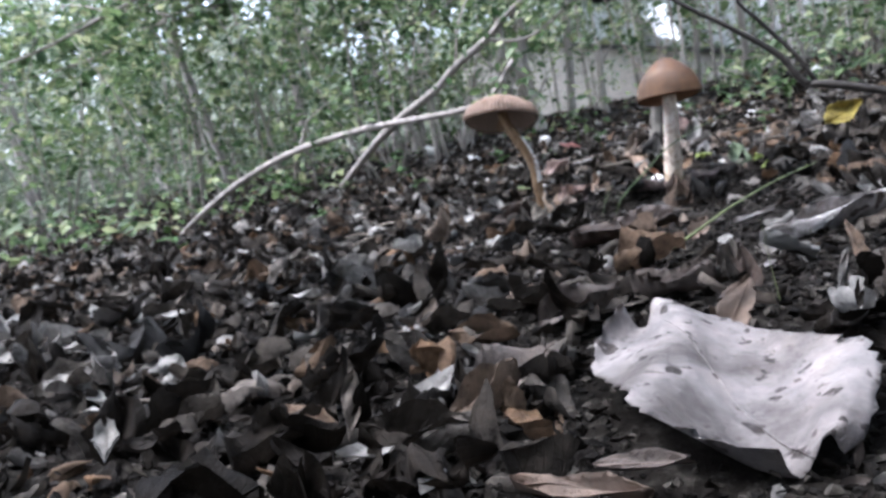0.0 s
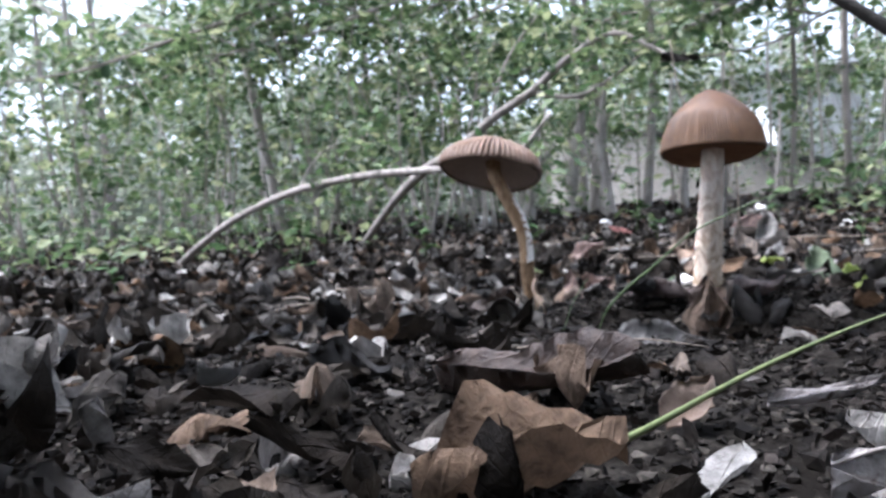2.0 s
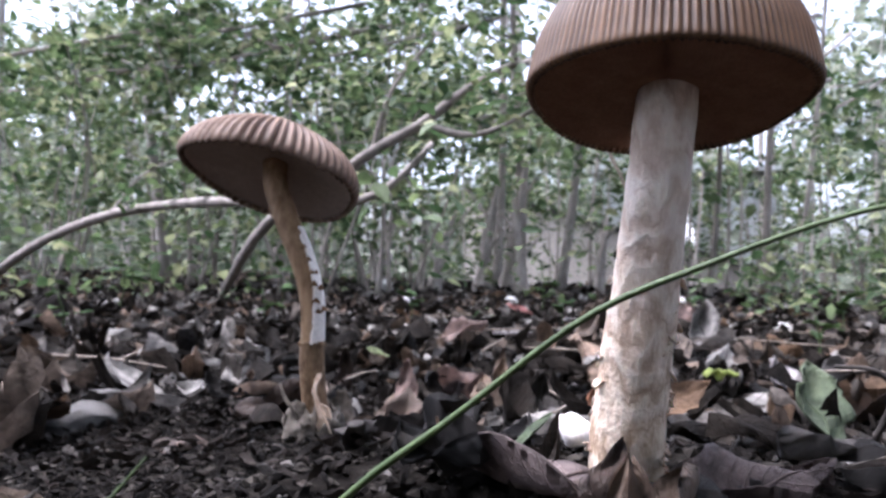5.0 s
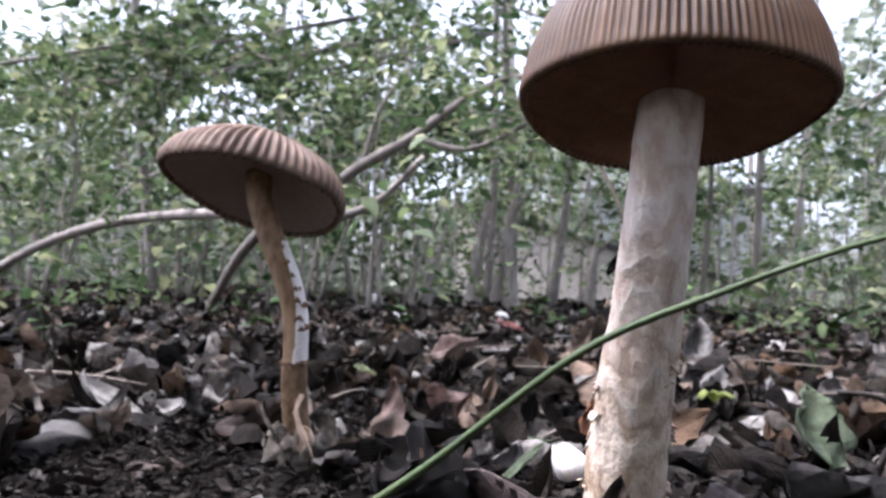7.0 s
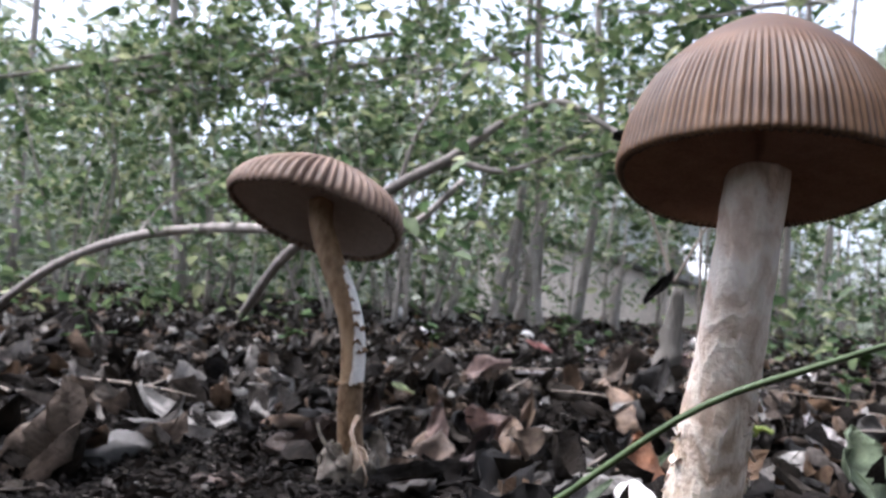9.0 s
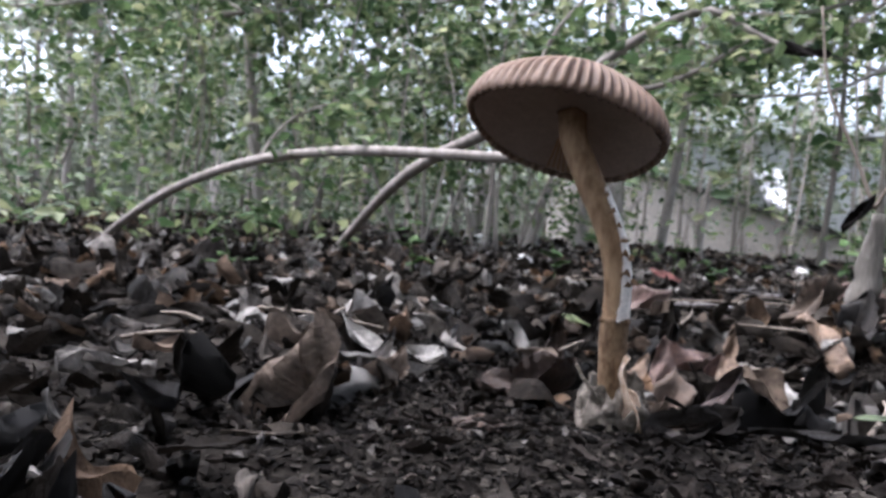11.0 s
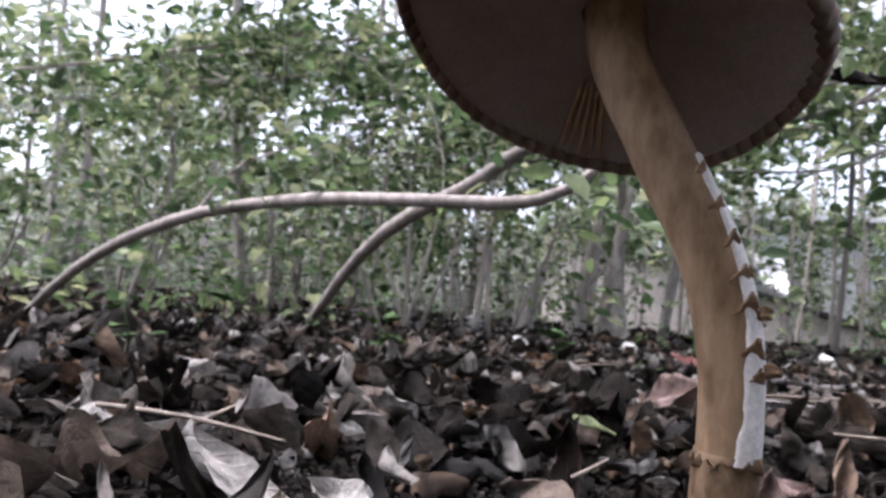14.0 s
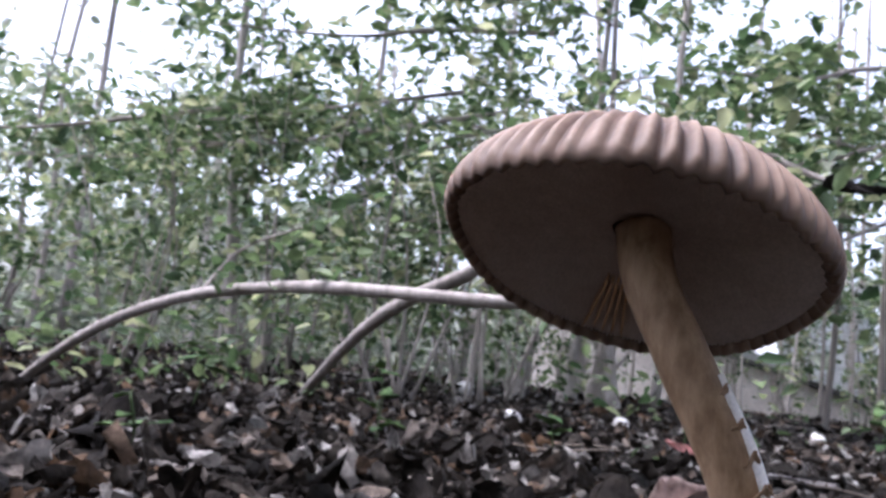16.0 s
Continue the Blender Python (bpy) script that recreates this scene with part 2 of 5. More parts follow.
def stem_material(name, dark, light, stretch=(0.6, 0.6, 1.3), scale=150):
    m, nt, b = material(name, 0.65)
    bands = grain(nt, scale, 5, 0.6, stretch)
    col = ramp(nt, bands, [(0.36, dark), (0.5, tuple(0.5 * (p + q) for p, q in zip(dark, light))), (0.62, light)])
    fib = ramp(nt, grain(nt, 500, 3, 0.6, (1, 1, 0.12)), [(0.3, (0.8, 0.79, 0.77)), (0.7, (1.1, 1.1, 1.1))])
    col = mix(nt, col, fib, 0.7, "MULTIPLY")
    nt.links.new(col, b.inputs["Base Color"])
    b.inputs["Subsurface Weight"].default_value = 0.1
    b.inputs["Subsurface Radius"].default_value = (0.004, 0.0025, 0.0015)
    bump(nt, b, bands, 0.5, 0.0009)
    return m


def banded_stem():
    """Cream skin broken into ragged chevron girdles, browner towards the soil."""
    m, nt, b = material("cream_banded_stem", 0.6)
    tc = nt.nodes.new("ShaderNodeTexCoord")
    sep = nt.nodes.new("ShaderNodeSeparateXYZ")
    nt.links.new(tc.outputs["Object"], sep.inputs[0])
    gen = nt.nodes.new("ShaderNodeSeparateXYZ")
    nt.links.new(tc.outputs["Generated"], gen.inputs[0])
    warp = grain(nt, 150, 4, 0.6, (1.0, 1.0, 0.6))
    sway = math_node(nt, "MULTIPLY", math_node(nt, "SUBTRACT", warp, 0.5), 6.5)
    zig = math_node(nt, "PINGPONG", math_node(nt, "MULTIPLY", math_node(nt, "ADD", sep.outputs["X"], math_node(nt, "MULTIPLY", sep.outputs["Y"], 0.7)), 170.0), 0.5)
    phase = math_node(nt, "ADD", math_node(nt, "MULTIPLY", sep.outputs["Z"], 190.0), math_node(nt, "ADD", sway, math_node(nt, "MULTIPLY", zig, 1.1)))
    girdle = math_node(nt, "PINGPONG", phase, 1.0)
    blot = grain(nt, 330, 5, 0.6, (0.8, 0.8, 1.0))
    h = math_node(nt, "ADD", math_node(nt, "MULTIPLY", girdle, 0.42), math_node(nt, "MULTIPLY", blot, 0.58))
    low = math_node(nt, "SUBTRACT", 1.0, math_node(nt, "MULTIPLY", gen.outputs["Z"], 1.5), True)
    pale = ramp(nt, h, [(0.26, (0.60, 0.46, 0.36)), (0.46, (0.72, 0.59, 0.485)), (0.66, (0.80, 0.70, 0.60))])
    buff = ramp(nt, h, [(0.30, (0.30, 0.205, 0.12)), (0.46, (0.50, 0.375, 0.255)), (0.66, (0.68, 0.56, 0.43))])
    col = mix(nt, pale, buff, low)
    fib = ramp(nt, grain(nt, 520, 3, 0.6, (1, 1, 0.15)), [(0.3, (0.8, 0.78, 0.75)), (0.7, (1.08, 1.08, 1.08))])
    col = mix(nt, col, fib, 0.7, "MULTIPLY")
    nt.links.new(col, b.inputs["Base Color"])
    b.inputs["Subsurface Weight"].default_value = 0.1
    b.inputs["Subsurface Radius"].default_value = (0.004, 0.0025, 0.0015)
    bump(nt, b, h, 0.6, 0.0013)
    return m


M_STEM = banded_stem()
M_SHEATH = stem_material("tan_stem_sheath", (0.105, 0.060, 0.030), (0.265, 0.172, 0.098), scale=330, stretch=(1, 1, 0.6))
M_STEMB = stem_material("buff_upper_stem", (0.19, 0.112, 0.056), (0.35, 0.230, 0.132), scale=260, stretch=(1, 1, 0.4))
M_SCALE = stem_material("brown_skin_tatter", (0.17, 0.095, 0.048), (0.34, 0.22, 0.13), scale=300)
M_STRAND = plain("cream_orange_strip", [(0.3, (0.50, 0.32, 0.19)), (0.5, (0.68, 0.51, 0.375)), (0.7, (0.80, 0.66, 0.53))], 260, 0.65, 0.3, 0.0006)
M_VOLVA = plain("torn_pale_volva", [(0.30, (0.045, 0.037, 0.028)), (0.44, (0.12, 0.10, 0.078)), (0.58, (0.235, 0.198, 0.158)), (0.72, (0.36, 0.31, 0.255))], 190, 0.75, 0.9, 0.0022)


# ---- mesh helpers ----
def mesh_of(name, verts, faces, mat, smooth=True):
    me = bpy.data.meshes.new(name)
    me.from_pydata([tuple(v) for v in verts], [], [tuple(f) for f in faces])
    me.materials.append(mat)
    if smooth:
        me.polygons.foreach_set("use_smooth", [True] * len(me.polygons))
    me.update()
    return me


def quads_mesh(name, verts, quads, mat, uv=None):
    """A large mesh of quads from arrays."""
    me = bpy.data.meshes.new(name)
    v, q = np.asarray(verts, np.float32), np.asarray(quads, np.int32)
    me.vertices.add(len(v))
    me.vertices.foreach_set("co", v.ravel())
    me.loops.add(q.size)
    me.loops.foreach_set("vertex_index", q.ravel())
    me.polygons.add(len(q))
    me.polygons.foreach_set("loop_start", np.arange(0, q.size, 4, dtype=np.int32))
    me.polygons.foreach_set("loop_total", np.full(len(q), 4, np.int32))
    me.polygons.foreach_set("use_smooth", np.ones(len(q), bool))
    me.materials.append(mat)
    me.update(calc_edges=True)
    if uv is not None:
        at = me.attributes.new("leaf", "FLOAT_VECTOR", "POINT")
        at.data.foreach_set("vector", np.asarray(uv, np.float32).ravel())
    return me


def leaf_uv(nu, nv, layers=1):
    """Place on the leaf: along it 0 to 1, across it -1 to 1."""
    s, t = np.meshgrid(np.linspace(0, 1, nu), np.linspace(-1, 1, nv), indexing="ij")
    return np.tile(np.stack([s.ravel(), t.ravel(), 0 * s.ravel()], -1), (layers, 1))


def hold(name, place, label, category, group="", kind=""):
    """An empty at the base of a thing, which carries its parts."""
    ob = new(name)
    ob.empty_display_size = 0.01
    ob.location = place
    return tagged(ob, label, category, group, kind)


def put(name, me, parent=None, label="", m=None):
    """Links a mesh built in world places (or under the pose m) as a part of a thing."""
    ob = new(name, me)
    if m is not None:
        ob.matrix_basis = m
    if parent is not None:
        ob.parent = parent
        ob.matrix_parent_inverse = Matrix.Translation(-parent.location) if parent.parent is None else parent.matrix_basis.inverted()
    if label:
        ob["label"] = label
    return ob


def spline(points, n):
    """Points along a smooth line through the given ones."""
    p = np.array(points, float)
    p = np.vstack([2 * p[0] - p[1], p, 2 * p[-1] - p[-2]])
    out = []
    for u in np.linspace(0, len(p) - 3 - 1e-6, n):
        i, f = int(u), u - int(u)
        a, b, c, d = p[i], p[i + 1], p[i + 2], p[i + 3]
        out.append(0.5 * ((2 * b) + (c - a) * f + (2 * a - 5 * b + 4 * c - d) * f * f + (3 * b - a - 3 * c + d) * f ** 3))
    return np.array(out)


def tube(line, radii, sides=10, rough=0.0, seed=0, cap=True):
    """Verts and faces of a round tube along a line, with an uneven skin."""
    line = np.asarray(line, float)
    n = len(line)
    radii = np.interp(np.linspace(0, 1, n), np.linspace(0, 1, len(radii)), radii)
    tang = np.gradient(line, axis=0)
    tang /= np.linalg.norm(tang, axis=1)[:, None] + 1e-12
    ref = np.array([1.0, 0.13, 0.07]) if abs(tang[0][0]) < 0.8 else np.array([0.1, 1.0, 0.05])
    verts, faces = [], []
    for i in range(n):
        a = np.cross(tang[i], ref)
        a /= np.linalg.norm(a)
        b = np.cross(tang[i], a)
        for k in range(sides):
            th = 2 * math.pi * k / sides
            r = radii[i]
            if rough:
                q = line[i] * 90 + np.array([math.cos(th), math.sin(th), seed]) * 1.7
                r *= 1 + rough * noise.noise(Vector(q)) + 0.35 * rough * noise.noise(Vector(line[i] * 420 + np.array([math.cos(th) * 2, math.sin(th) * 2, seed])))
            verts.append(line[i] + (a * math.cos(th) + b * math.sin(th)) * r)
    for i in range(n - 1):
        for k in range(sides):
            k2 = (k + 1) % sides
            faces.append((i * sides + k, i * sides + k2, (i + 1) * sides + k2, (i + 1) * sides + k))
    if cap:
        faces.append(tuple(range(sides))[::-1])
        faces.append(tuple((n - 1) * sides + k for k in range(sides)))
    return verts, faces


def ease(v):
    v = min(1.0, max(0.0, v))
    return v * v * (3 - 2 * v)


def gz(x, y):
    """Height of the ground: a low bank on which the near mushroom stands, falling to the flat behind it."""
    u = y - 2.2 * min(0.0, max(-0.16, x + 0.035)) * ease((y + 0.22) / 0.16)
    h = 0.012 + 0.030 * ease((0.17 - u) / 0.14) * math.exp(-(x / 1.3) ** 4 - (y / 1.6) ** 4) + 0.012 * ease((y - 0.5) / 2.0)
    h -= 0.036 * math.exp(-((y + 0.038) / 0.034) ** 2 - ((x - 0.035) / 0.085) ** 4)  # hollow before the bank
    h -= 0.011 * math.exp(-((y - 0.30) / 0.10) ** 2 - ((x + 0.11) / 0.13) ** 4)  # dip behind the leaning mushroom
    h += 0.024 * math.exp(-((x + 0.005) / 0.08) ** 2 - ((y - 0.47) / 0.06) ** 2)  # leaves heaped round the stump
    near = math.exp(-((x * x + y * y) / 9.0))
    return h + near * (0.004 * noise.noise(Vector((x * 14, y * 14, 0))) + 0.006 * noise.noise(Vector((x * 3, y * 3, 4)))) + (1 - near) * 0.05 * noise.noise(Vector((x * 0.4, y * 0.4, 9)))


# ---- ground ----
def build_ground():
    s = np.linspace(-1, 1, 241)
    axis = 1.1 * s + 160 * s ** 9
    verts = [(x, y + 0.2, gz(x, y + 0.2)) for y in axis for x in axis]
    n = len(axis)
    idx = np.arange(n * n).reshape(n, n)
    quads = np.stack([idx[:-1, :-1], idx[:-1, 1:], idx[1:, 1:], idx[1:, :-1]], -1).reshape(-1, 4)
    tagged(new("ground", quads_mesh("ground", verts, quads, M_SOIL)), "dark damp woodland soil under fallen leaves", "ground", kind="structure")


build_ground()


# ---- leaves ----
def leaf_grid(length, width, kind, curl, fold, wave, seed, nu=9, nv=5, droop=0.0):
    """Verts (nu x nv) and quads of one fallen leaf along +x, its stalk end at the origin."""
    rnd = random.Random(seed)
    ph = [rnd.uniform(0, 6.28) for _ in range(6)]
    verts = []
    for i in range(nu):
        s = i / (nu - 1)
        w = math.sin(math.pi * min(1, s ** 0.75 * 0.985 + 0.012)) ** 0.8
        if kind == "lobed":
            w *= 0.72 + 0.34 * abs(math.sin(3.2 * math.pi * s + 0.5))
        elif kind == "narrow":
            w *= 0.62
        elif kind == "broad":
            w = math.sin(math.pi * min(1, s ** 0.6 * 0.97 + 0.025)) ** 0.55 * (0.92 + 0.1 * math.sin(s * 23 + ph[0]))
        elif kind == "round":
            w = math.sin(math.pi * min(1, s ** 0.8 * 0.96 + 0.02)) ** 0.52
        for j in range(nv):
            t = 2 * j / (nv - 1) - 1
            x = length * (s + 0.03 * math.sin(5 * t + ph[1]) * s)
            edge = 1 + 0.10 * math.sin(9 * s + ph[2] + t)
            if abs(t) > 0.99 and 0 < i < nu - 1:
                edge *= 1 + min(1, 11 / nu) * (rnd.uniform(-0.20, 0.10) - (0.35 if rnd.random() < 0.07 else 0))
            y = 0.5 * width * w * t * edge
            a = curl * (s - 0.35) + droop * s * s
            z = length * 0.5 * a * a * (1 if curl > 0 else -1) + fold * abs(y) + wave * length * 0.09 * math.sin(6 * s + 4 * t + ph[3]) + wave * width * 0.12 * math.sin(3.1 * t + 7 * s + ph[4])
            roll = curl * 0.8 * t * t * width * 0.35
            z += 0.055 * wave * width * noise.noise(Vector((9 * s + 5 * seed, 4.5 * t, 0.7))) + 0.03 * wave * width * noise.noise(Vector((21 * s, 9 * t, seed)))
            verts.append((x - length * 0.5, y * (1 - 0.28 * abs(curl) * t * t), z + roll))
    quads = [(i * nv + j, (i + 1) * nv + j, (i + 1) * nv + j + 1, i * nv + j + 1) for i in range(nu - 1) for j in range(nv - 1)]
    return np.array(verts), np.array(quads)


def thick(v, q, t):
    """Gives a leaf a thin body with a rim."""
    v, n = np.asarray(v), len(v)
    low = v - np.array([0, 0, t])
    edges = {}
    for f in q:
        for a, b in zip(f, np.roll(f, -1)):
            edges[(a, b)] = 1
    rim = [(b, a, a + n, b + n) for a, b in edges if (b, a) not in edges]
    return np.vstack([v, low]), np.vstack([q, q[:, ::-1] + n, np.array(rim)])


KINDS = ["ovate", "ovate", "lobed", "narrow", "broad", "ovate"]
TEMPLATES = []
for k in range(18):
    r = random.Random(100 + k)
    TEMPLATES.append(leaf_grid(1.0, r.uniform(0.42, 0.72), KINDS[k % 6], r.choice([-1, 1]) * r.uniform(0.15, 1.25), r.uniform(-0.25, 0.5), r.uniform(0.3, 1.2), k, 10, 7))
COARSE = [leaf_grid(1.0, 0.55, KINDS[k % 6], (-1) ** k * (0.3 + 0.05 * k), 0.3, 0.8, k, 5, 3) for k in range(18)]


def turn_of(yaw, tilt, lean):
    return np.array(Euler((lean, tilt, yaw), "XYZ").to_matrix())


def clear(x, y, z):
    """True away from the open lane between the mushrooms and from the mushrooms' feet."""
    if (x - 0.016) ** 2 + (y - 0.02) ** 2 < 0.016 ** 2 or (x + 0.114) ** 2 + (y - 0.165) ** 2 < 0.018 ** 2:
        return False
    for a, b, w in (((0.03, -0.75), (0.03, -0.3), 0.0), ((-0.02, -0.17), (-0.10, 0.05), 0.05), ((-0.10, 0.0), (-0.115, 0.14), 0.05)):
        ax, ay = a
        dx, dy = b[0] - ax, b[1] - ay
        k = min(1, max(0, ((x - ax) * dx + (y - ay) * dy) / (dx * dx + dy * dy)))
        if math.hypot(x - ax - k * dx, y - ay - k * dy) < w and z > gz(x, y) + 0.004:
            return False
    return True


HEROES = ((0.003, 0.046, 0.034), (-0.1155, 0.31, 0.02), (-0.101, 0.245, 0.022), (-0.184, 0.318, 0.02), (-0.12, 0.15, 0.026), (-0.095, 0.17, 0.03), (0.019, -0.015, 0.028), (0.053, -0.015, 0.030), (0.0, -0.085, 0.030), (0.0776, 0.24, 0.03), (0.0845, 0.04, 0.025), (0.017, -0.322, 0.03), (0.040, -0.305, 0.022), (0.037, -0.366, 0.02), (0.086, -0.232, 0.035), (0.060, -0.32, 0.03), (0.004, 0.048, 0.022), (0.0286, 0.245, 0.03), (0.045, 0.28, 0.03), (-0.004, 0.190, 0.03), (0.0, 0.205, 0.02), (0.088, 0.09, 0.03), (0.069, 0.07, 0.03), (-0.101, 0.205, 0.03), (0.079, 0.334, 0.025), (-0.07, 0.205, 0.02), (0.016, 0.0, 0.028), (0.0735, 0.17, 0.03), (0.067, 0.125, 0.03), (-0.085, 0.335, 0.02))


def scatter(n, x0, x1, y0, y1, size, seed, tilt, lift, skip=None):
    """Random resting places: rows of x, y, z, yaw, tilt, lean, length, template."""
    rnd = random.Random(seed)
    rows = []
    while len(rows) < n:
        x, y = rnd.uniform(x0, x1), rnd.uniform(y0, y1)
        if skip and skip(x, y):
            continue
        z = gz(x, y) + rnd.uniform(0.001, lift)
        if not clear(x, y, z):
            z = gz(x, y) + 0.003
        if (-0.014 < x < 0.066 and -0.48 < y < -0.36 and size[1] > 0.012) or (0.004 < x < 0.053 and -0.455 < y < -0.375):
            continue
        if -0.13 < x < 0.17 and -0.36 < y < -0.05 and size[1] > 0.012 and rnd.random() < 0.6:
            continue
        if -0.21 < x < -0.03 and 0.04 < y < 0.30 and size[1] > 0.012 and rnd.random() < 0.55:
            continue
        steep = tilt * (1.9 if rnd.random() < 0.12 else 1.0)
        if -0.2 < x < 0.11 and -0.22 < y < 0.14:
            steep *= 0.45
        if any((x - a) ** 2 + (y - b) ** 2 < r * r for a, b, r in HEROES):
            steep, z = steep * 0.3, gz(x, y) + 0.002
        if -0.20 < x < -0.05 and 0.03 < y < (0.166 if -0.16 < x < -0.09 else 0.148) and size[1] > 0.012:
            continue
        small = 0.75 if -0.25 < x < 0.13 and y < 0.06 and abs(y) < 0.6 else 1.0
        row = (x, y, z, rnd.uniform(0, 6.283), rnd.gauss(0, steep), rnd.gauss(0, steep), rnd.uniform(*size) * small * (1.5 if rnd.random() < 0.07 else 1), rnd.randrange(18))
        run = min(1.0, max(0.0, ((x - 0.022) * 0.083 + (y + 0.232) * 0.142) / 0.02705))
        if size[1] > 0.012 and math.hypot(x - 0.022 - 0.083 * run, y + 0.232 - 0.142 * run) < 0.024:
            continue  # open ground under the straw stalk
        if size[1] > 0.012 and -0.012 < x < 0.050 and -0.150 < y < -0.030:
            continue  # shaded hollow before the upright mushroom
        rows.append(row)
    return rows


def joined_leaves(name, rows, mat, label, shapes, nu, nv):
    vs, qs, at = [], [], 0
    for x, y, z, yaw, tilt, lean, size, k in rows:
        v, q = shapes[k]
        w = (v * size) @ turn_of(yaw, tilt, lean).T + np.array((x, y, z))
        low = w[:, 2].min() - (gz(x, y) - 0.004)
        if low < 0:
            w[:, 2] -= low * 0.6
        vs.append(w)
        qs.append(q + at)
        at += len(v)
    return tagged(new(name, quads_mesh(name, np.vstack(vs), np.vstack(qs), mat, leaf_uv(nu, nv, len(rows)))), label, "leaf litter", kind="stuff")


def in_wedge(x, y):
    return not -1.9 * y - 0.5 < x < 0.62 * y + 0.4


near_rows = scatter(2900, -0.62, 0.42, -0.72, 0.62, (0.013, 0.036), 1, 0.44, 0.013)
mid_rows = scatter(5600, -2.2, 0.9, 0.45, 1.9, (0.014, 0.034), 2, 0.36, 0.012, in_wedge)
far_rows = scatter(6500, -9.0, 3.2, 1.8, 6.0, (0.026, 0.055), 3, 0.35, 0.018, in_wedge)
side_rows = scatter(3000, -1.9, -0.55, -0.6, 0.62, (0.020, 0.042), 6, 0.34, 0.012)
front_rows = scatter(650, -0.24, 0.16, -0.56, -0.06, (0.014, 0.036), 14, 0.34, 0.007)
crumbs = scatter(20000, -0.45, 0.30, -0.60, 0.45, (0.003, 0.010), 8, 0.5, 0.004)
def soil_grains(n, x0, x1, y0, y1, size, seed):
    """Small uneven clods lying on the bare soil."""
    rs = np.random.RandomState(seed)
    x, y = rs.uniform(x0, x1, n), rs.uniform(y0, y1, n)
    keep = ~((x > 0.006) & (x < 0.054) & (y > -0.450) & (y < -0.378))
    x, y = x[keep], y[keep]
    n = len(x)
    r = rs.uniform(size[0], size[1], n) * np.where(rs.rand(n) < 0.05, 1.6, 1.0)
    c = np.stack([x, y, [gz(p, q) for p, q in zip(x, y)]], -1)
    c[:, 2] += r * 0.3
    ball = bmesh.new()
    bmesh.ops.create_icosphere(ball, subdivisions=1, radius=1.0)
    dirs = np.array([tuple(p.co) for p in ball.verts])
    tri = np.array([[p.index for p in face.verts] for face in ball.faces])
    ball.free()
    k = len(dirs)
    a = rs.uniform(0, 6.28, n)
    spin = np.stack([np.cos(a), -np.sin(a), np.sin(a), np.cos(a)], -1).reshape(n, 2, 2)
    v = np.repeat(dirs[None], n, 0) * rs.uniform(0.62, 1.2, (n, k, 1)) * np.stack([rs.uniform(0.7, 1.3, n), rs.uniform(0.7, 1.1, n), rs.uniform(0.35, 0.8, n)], -1)[:, None] + rs.normal(0, 0.19, (n, k, 3))
    v[:, :, :2] = np.einsum("nij,nkj->nki", spin, v[:, :, :2])
    v = (c[:, None] + v * r[:, None, None]).reshape(-1, 3)
    f = (np.arange(n)[:, None, None] * k + tri[None]).reshape(-1, 3)
    tagged(new("soil_grains", mesh_of("soil_grains", v.tolist(), f.tolist(), M_GRIT, False)), "loose crumbs of grey-brown soil on bare ground", "soil", kind="stuff")


soil_grains(16000, -0.16, 0.20, -0.56, 0.10, (0.0005, 0.0022), 77)
soil_grains(8000, -0.26, 0.02, 0.02, 0.40, (0.0005, 0.0020), 78)
joined_leaves("leaf_crumbs", crumbs, M_DARKCRUMB, "fine broken leaf crumbs and debris on dark soil", COARSE, 5, 3)
joined_leaves("leaf_litter", near_rows + front_rows + side_rows + mid_rows, M_LITTER, "layered grey-brown curled dead leaves covering the soil", TEMPLATES, 10, 7)
round_rows = scatter(9000, -5.5, 4.5, -5.0, 4.0, (0.035, 0.075), 21, 0.35, 0.015, lambda x, y: (-1.9 < x < 0.42 and -0.72 < y < 0.62) or (not in_wedge(x, y) and y > 0.45))
joined_leaves("outer_leaf_litter", round_rows, M_LITTER, "carpet of dry brown leaves all round the glade", COARSE, 5, 3)
joined_leaves("far_leaf_litter", far_rows, M_LITTER, "distant carpet of dry brown leaves under the trees", COARSE, 5, 3)


def leaf_thing(name, mat, place, yaw, tilt, lean, length, width, kind, curl, fold, wave, seed, label, group="", stalk=0.0, nu=17, nv=11, rest=True, body=0.0003):
    """One fallen leaf as a thing of its own, resting on the litter."""
    v, q = thick(*leaf_grid(length, width, kind, curl, fold, wave, seed, nu, nv), body)
    r = turn_of(radians(yaw), radians(tilt), radians(lean))
    v = v @ r.T
    me = quads_mesh(name, v, q, mat, leaf_uv(nu, nv, 2))
    ob = new(name, me)
    x, y, z = place
    if rest:
        z = max(z, gz(x, y) - v[:, 2].min() - 0.004)
    ob.location = (x, y, z)
    tagged(ob, label, "leaf", group)
    if length > 0.02:
        ribs = v[[i * nv + nv // 2 for i in range(nu)]] + np.array((0, 0, 1)) @ r.T * 0.0001
        rv, rf = tube(ribs[:-1], [0.00042, 0.00032, 0.00012], 5)
        rib = new("midrib", mesh_of("midrib", rv, rf, mat))
        rib.parent = ob
    if stalk:
        base = np.array((-length * 0.5, 0, 0.0)) @ r.T
        end = np.array((-length * 0.5 - stalk, 0.004, -0.002)) @ r.T
        sv, sf = tube(spline([base, 0.5 * (base + end) + (0, 0, 0.001), end], 7), [0.0009, 0.0007], 6)
        p = new("stalk", mesh_of("stalk", sv, sf, M_TWIG))
        p.parent = ob
    return ob

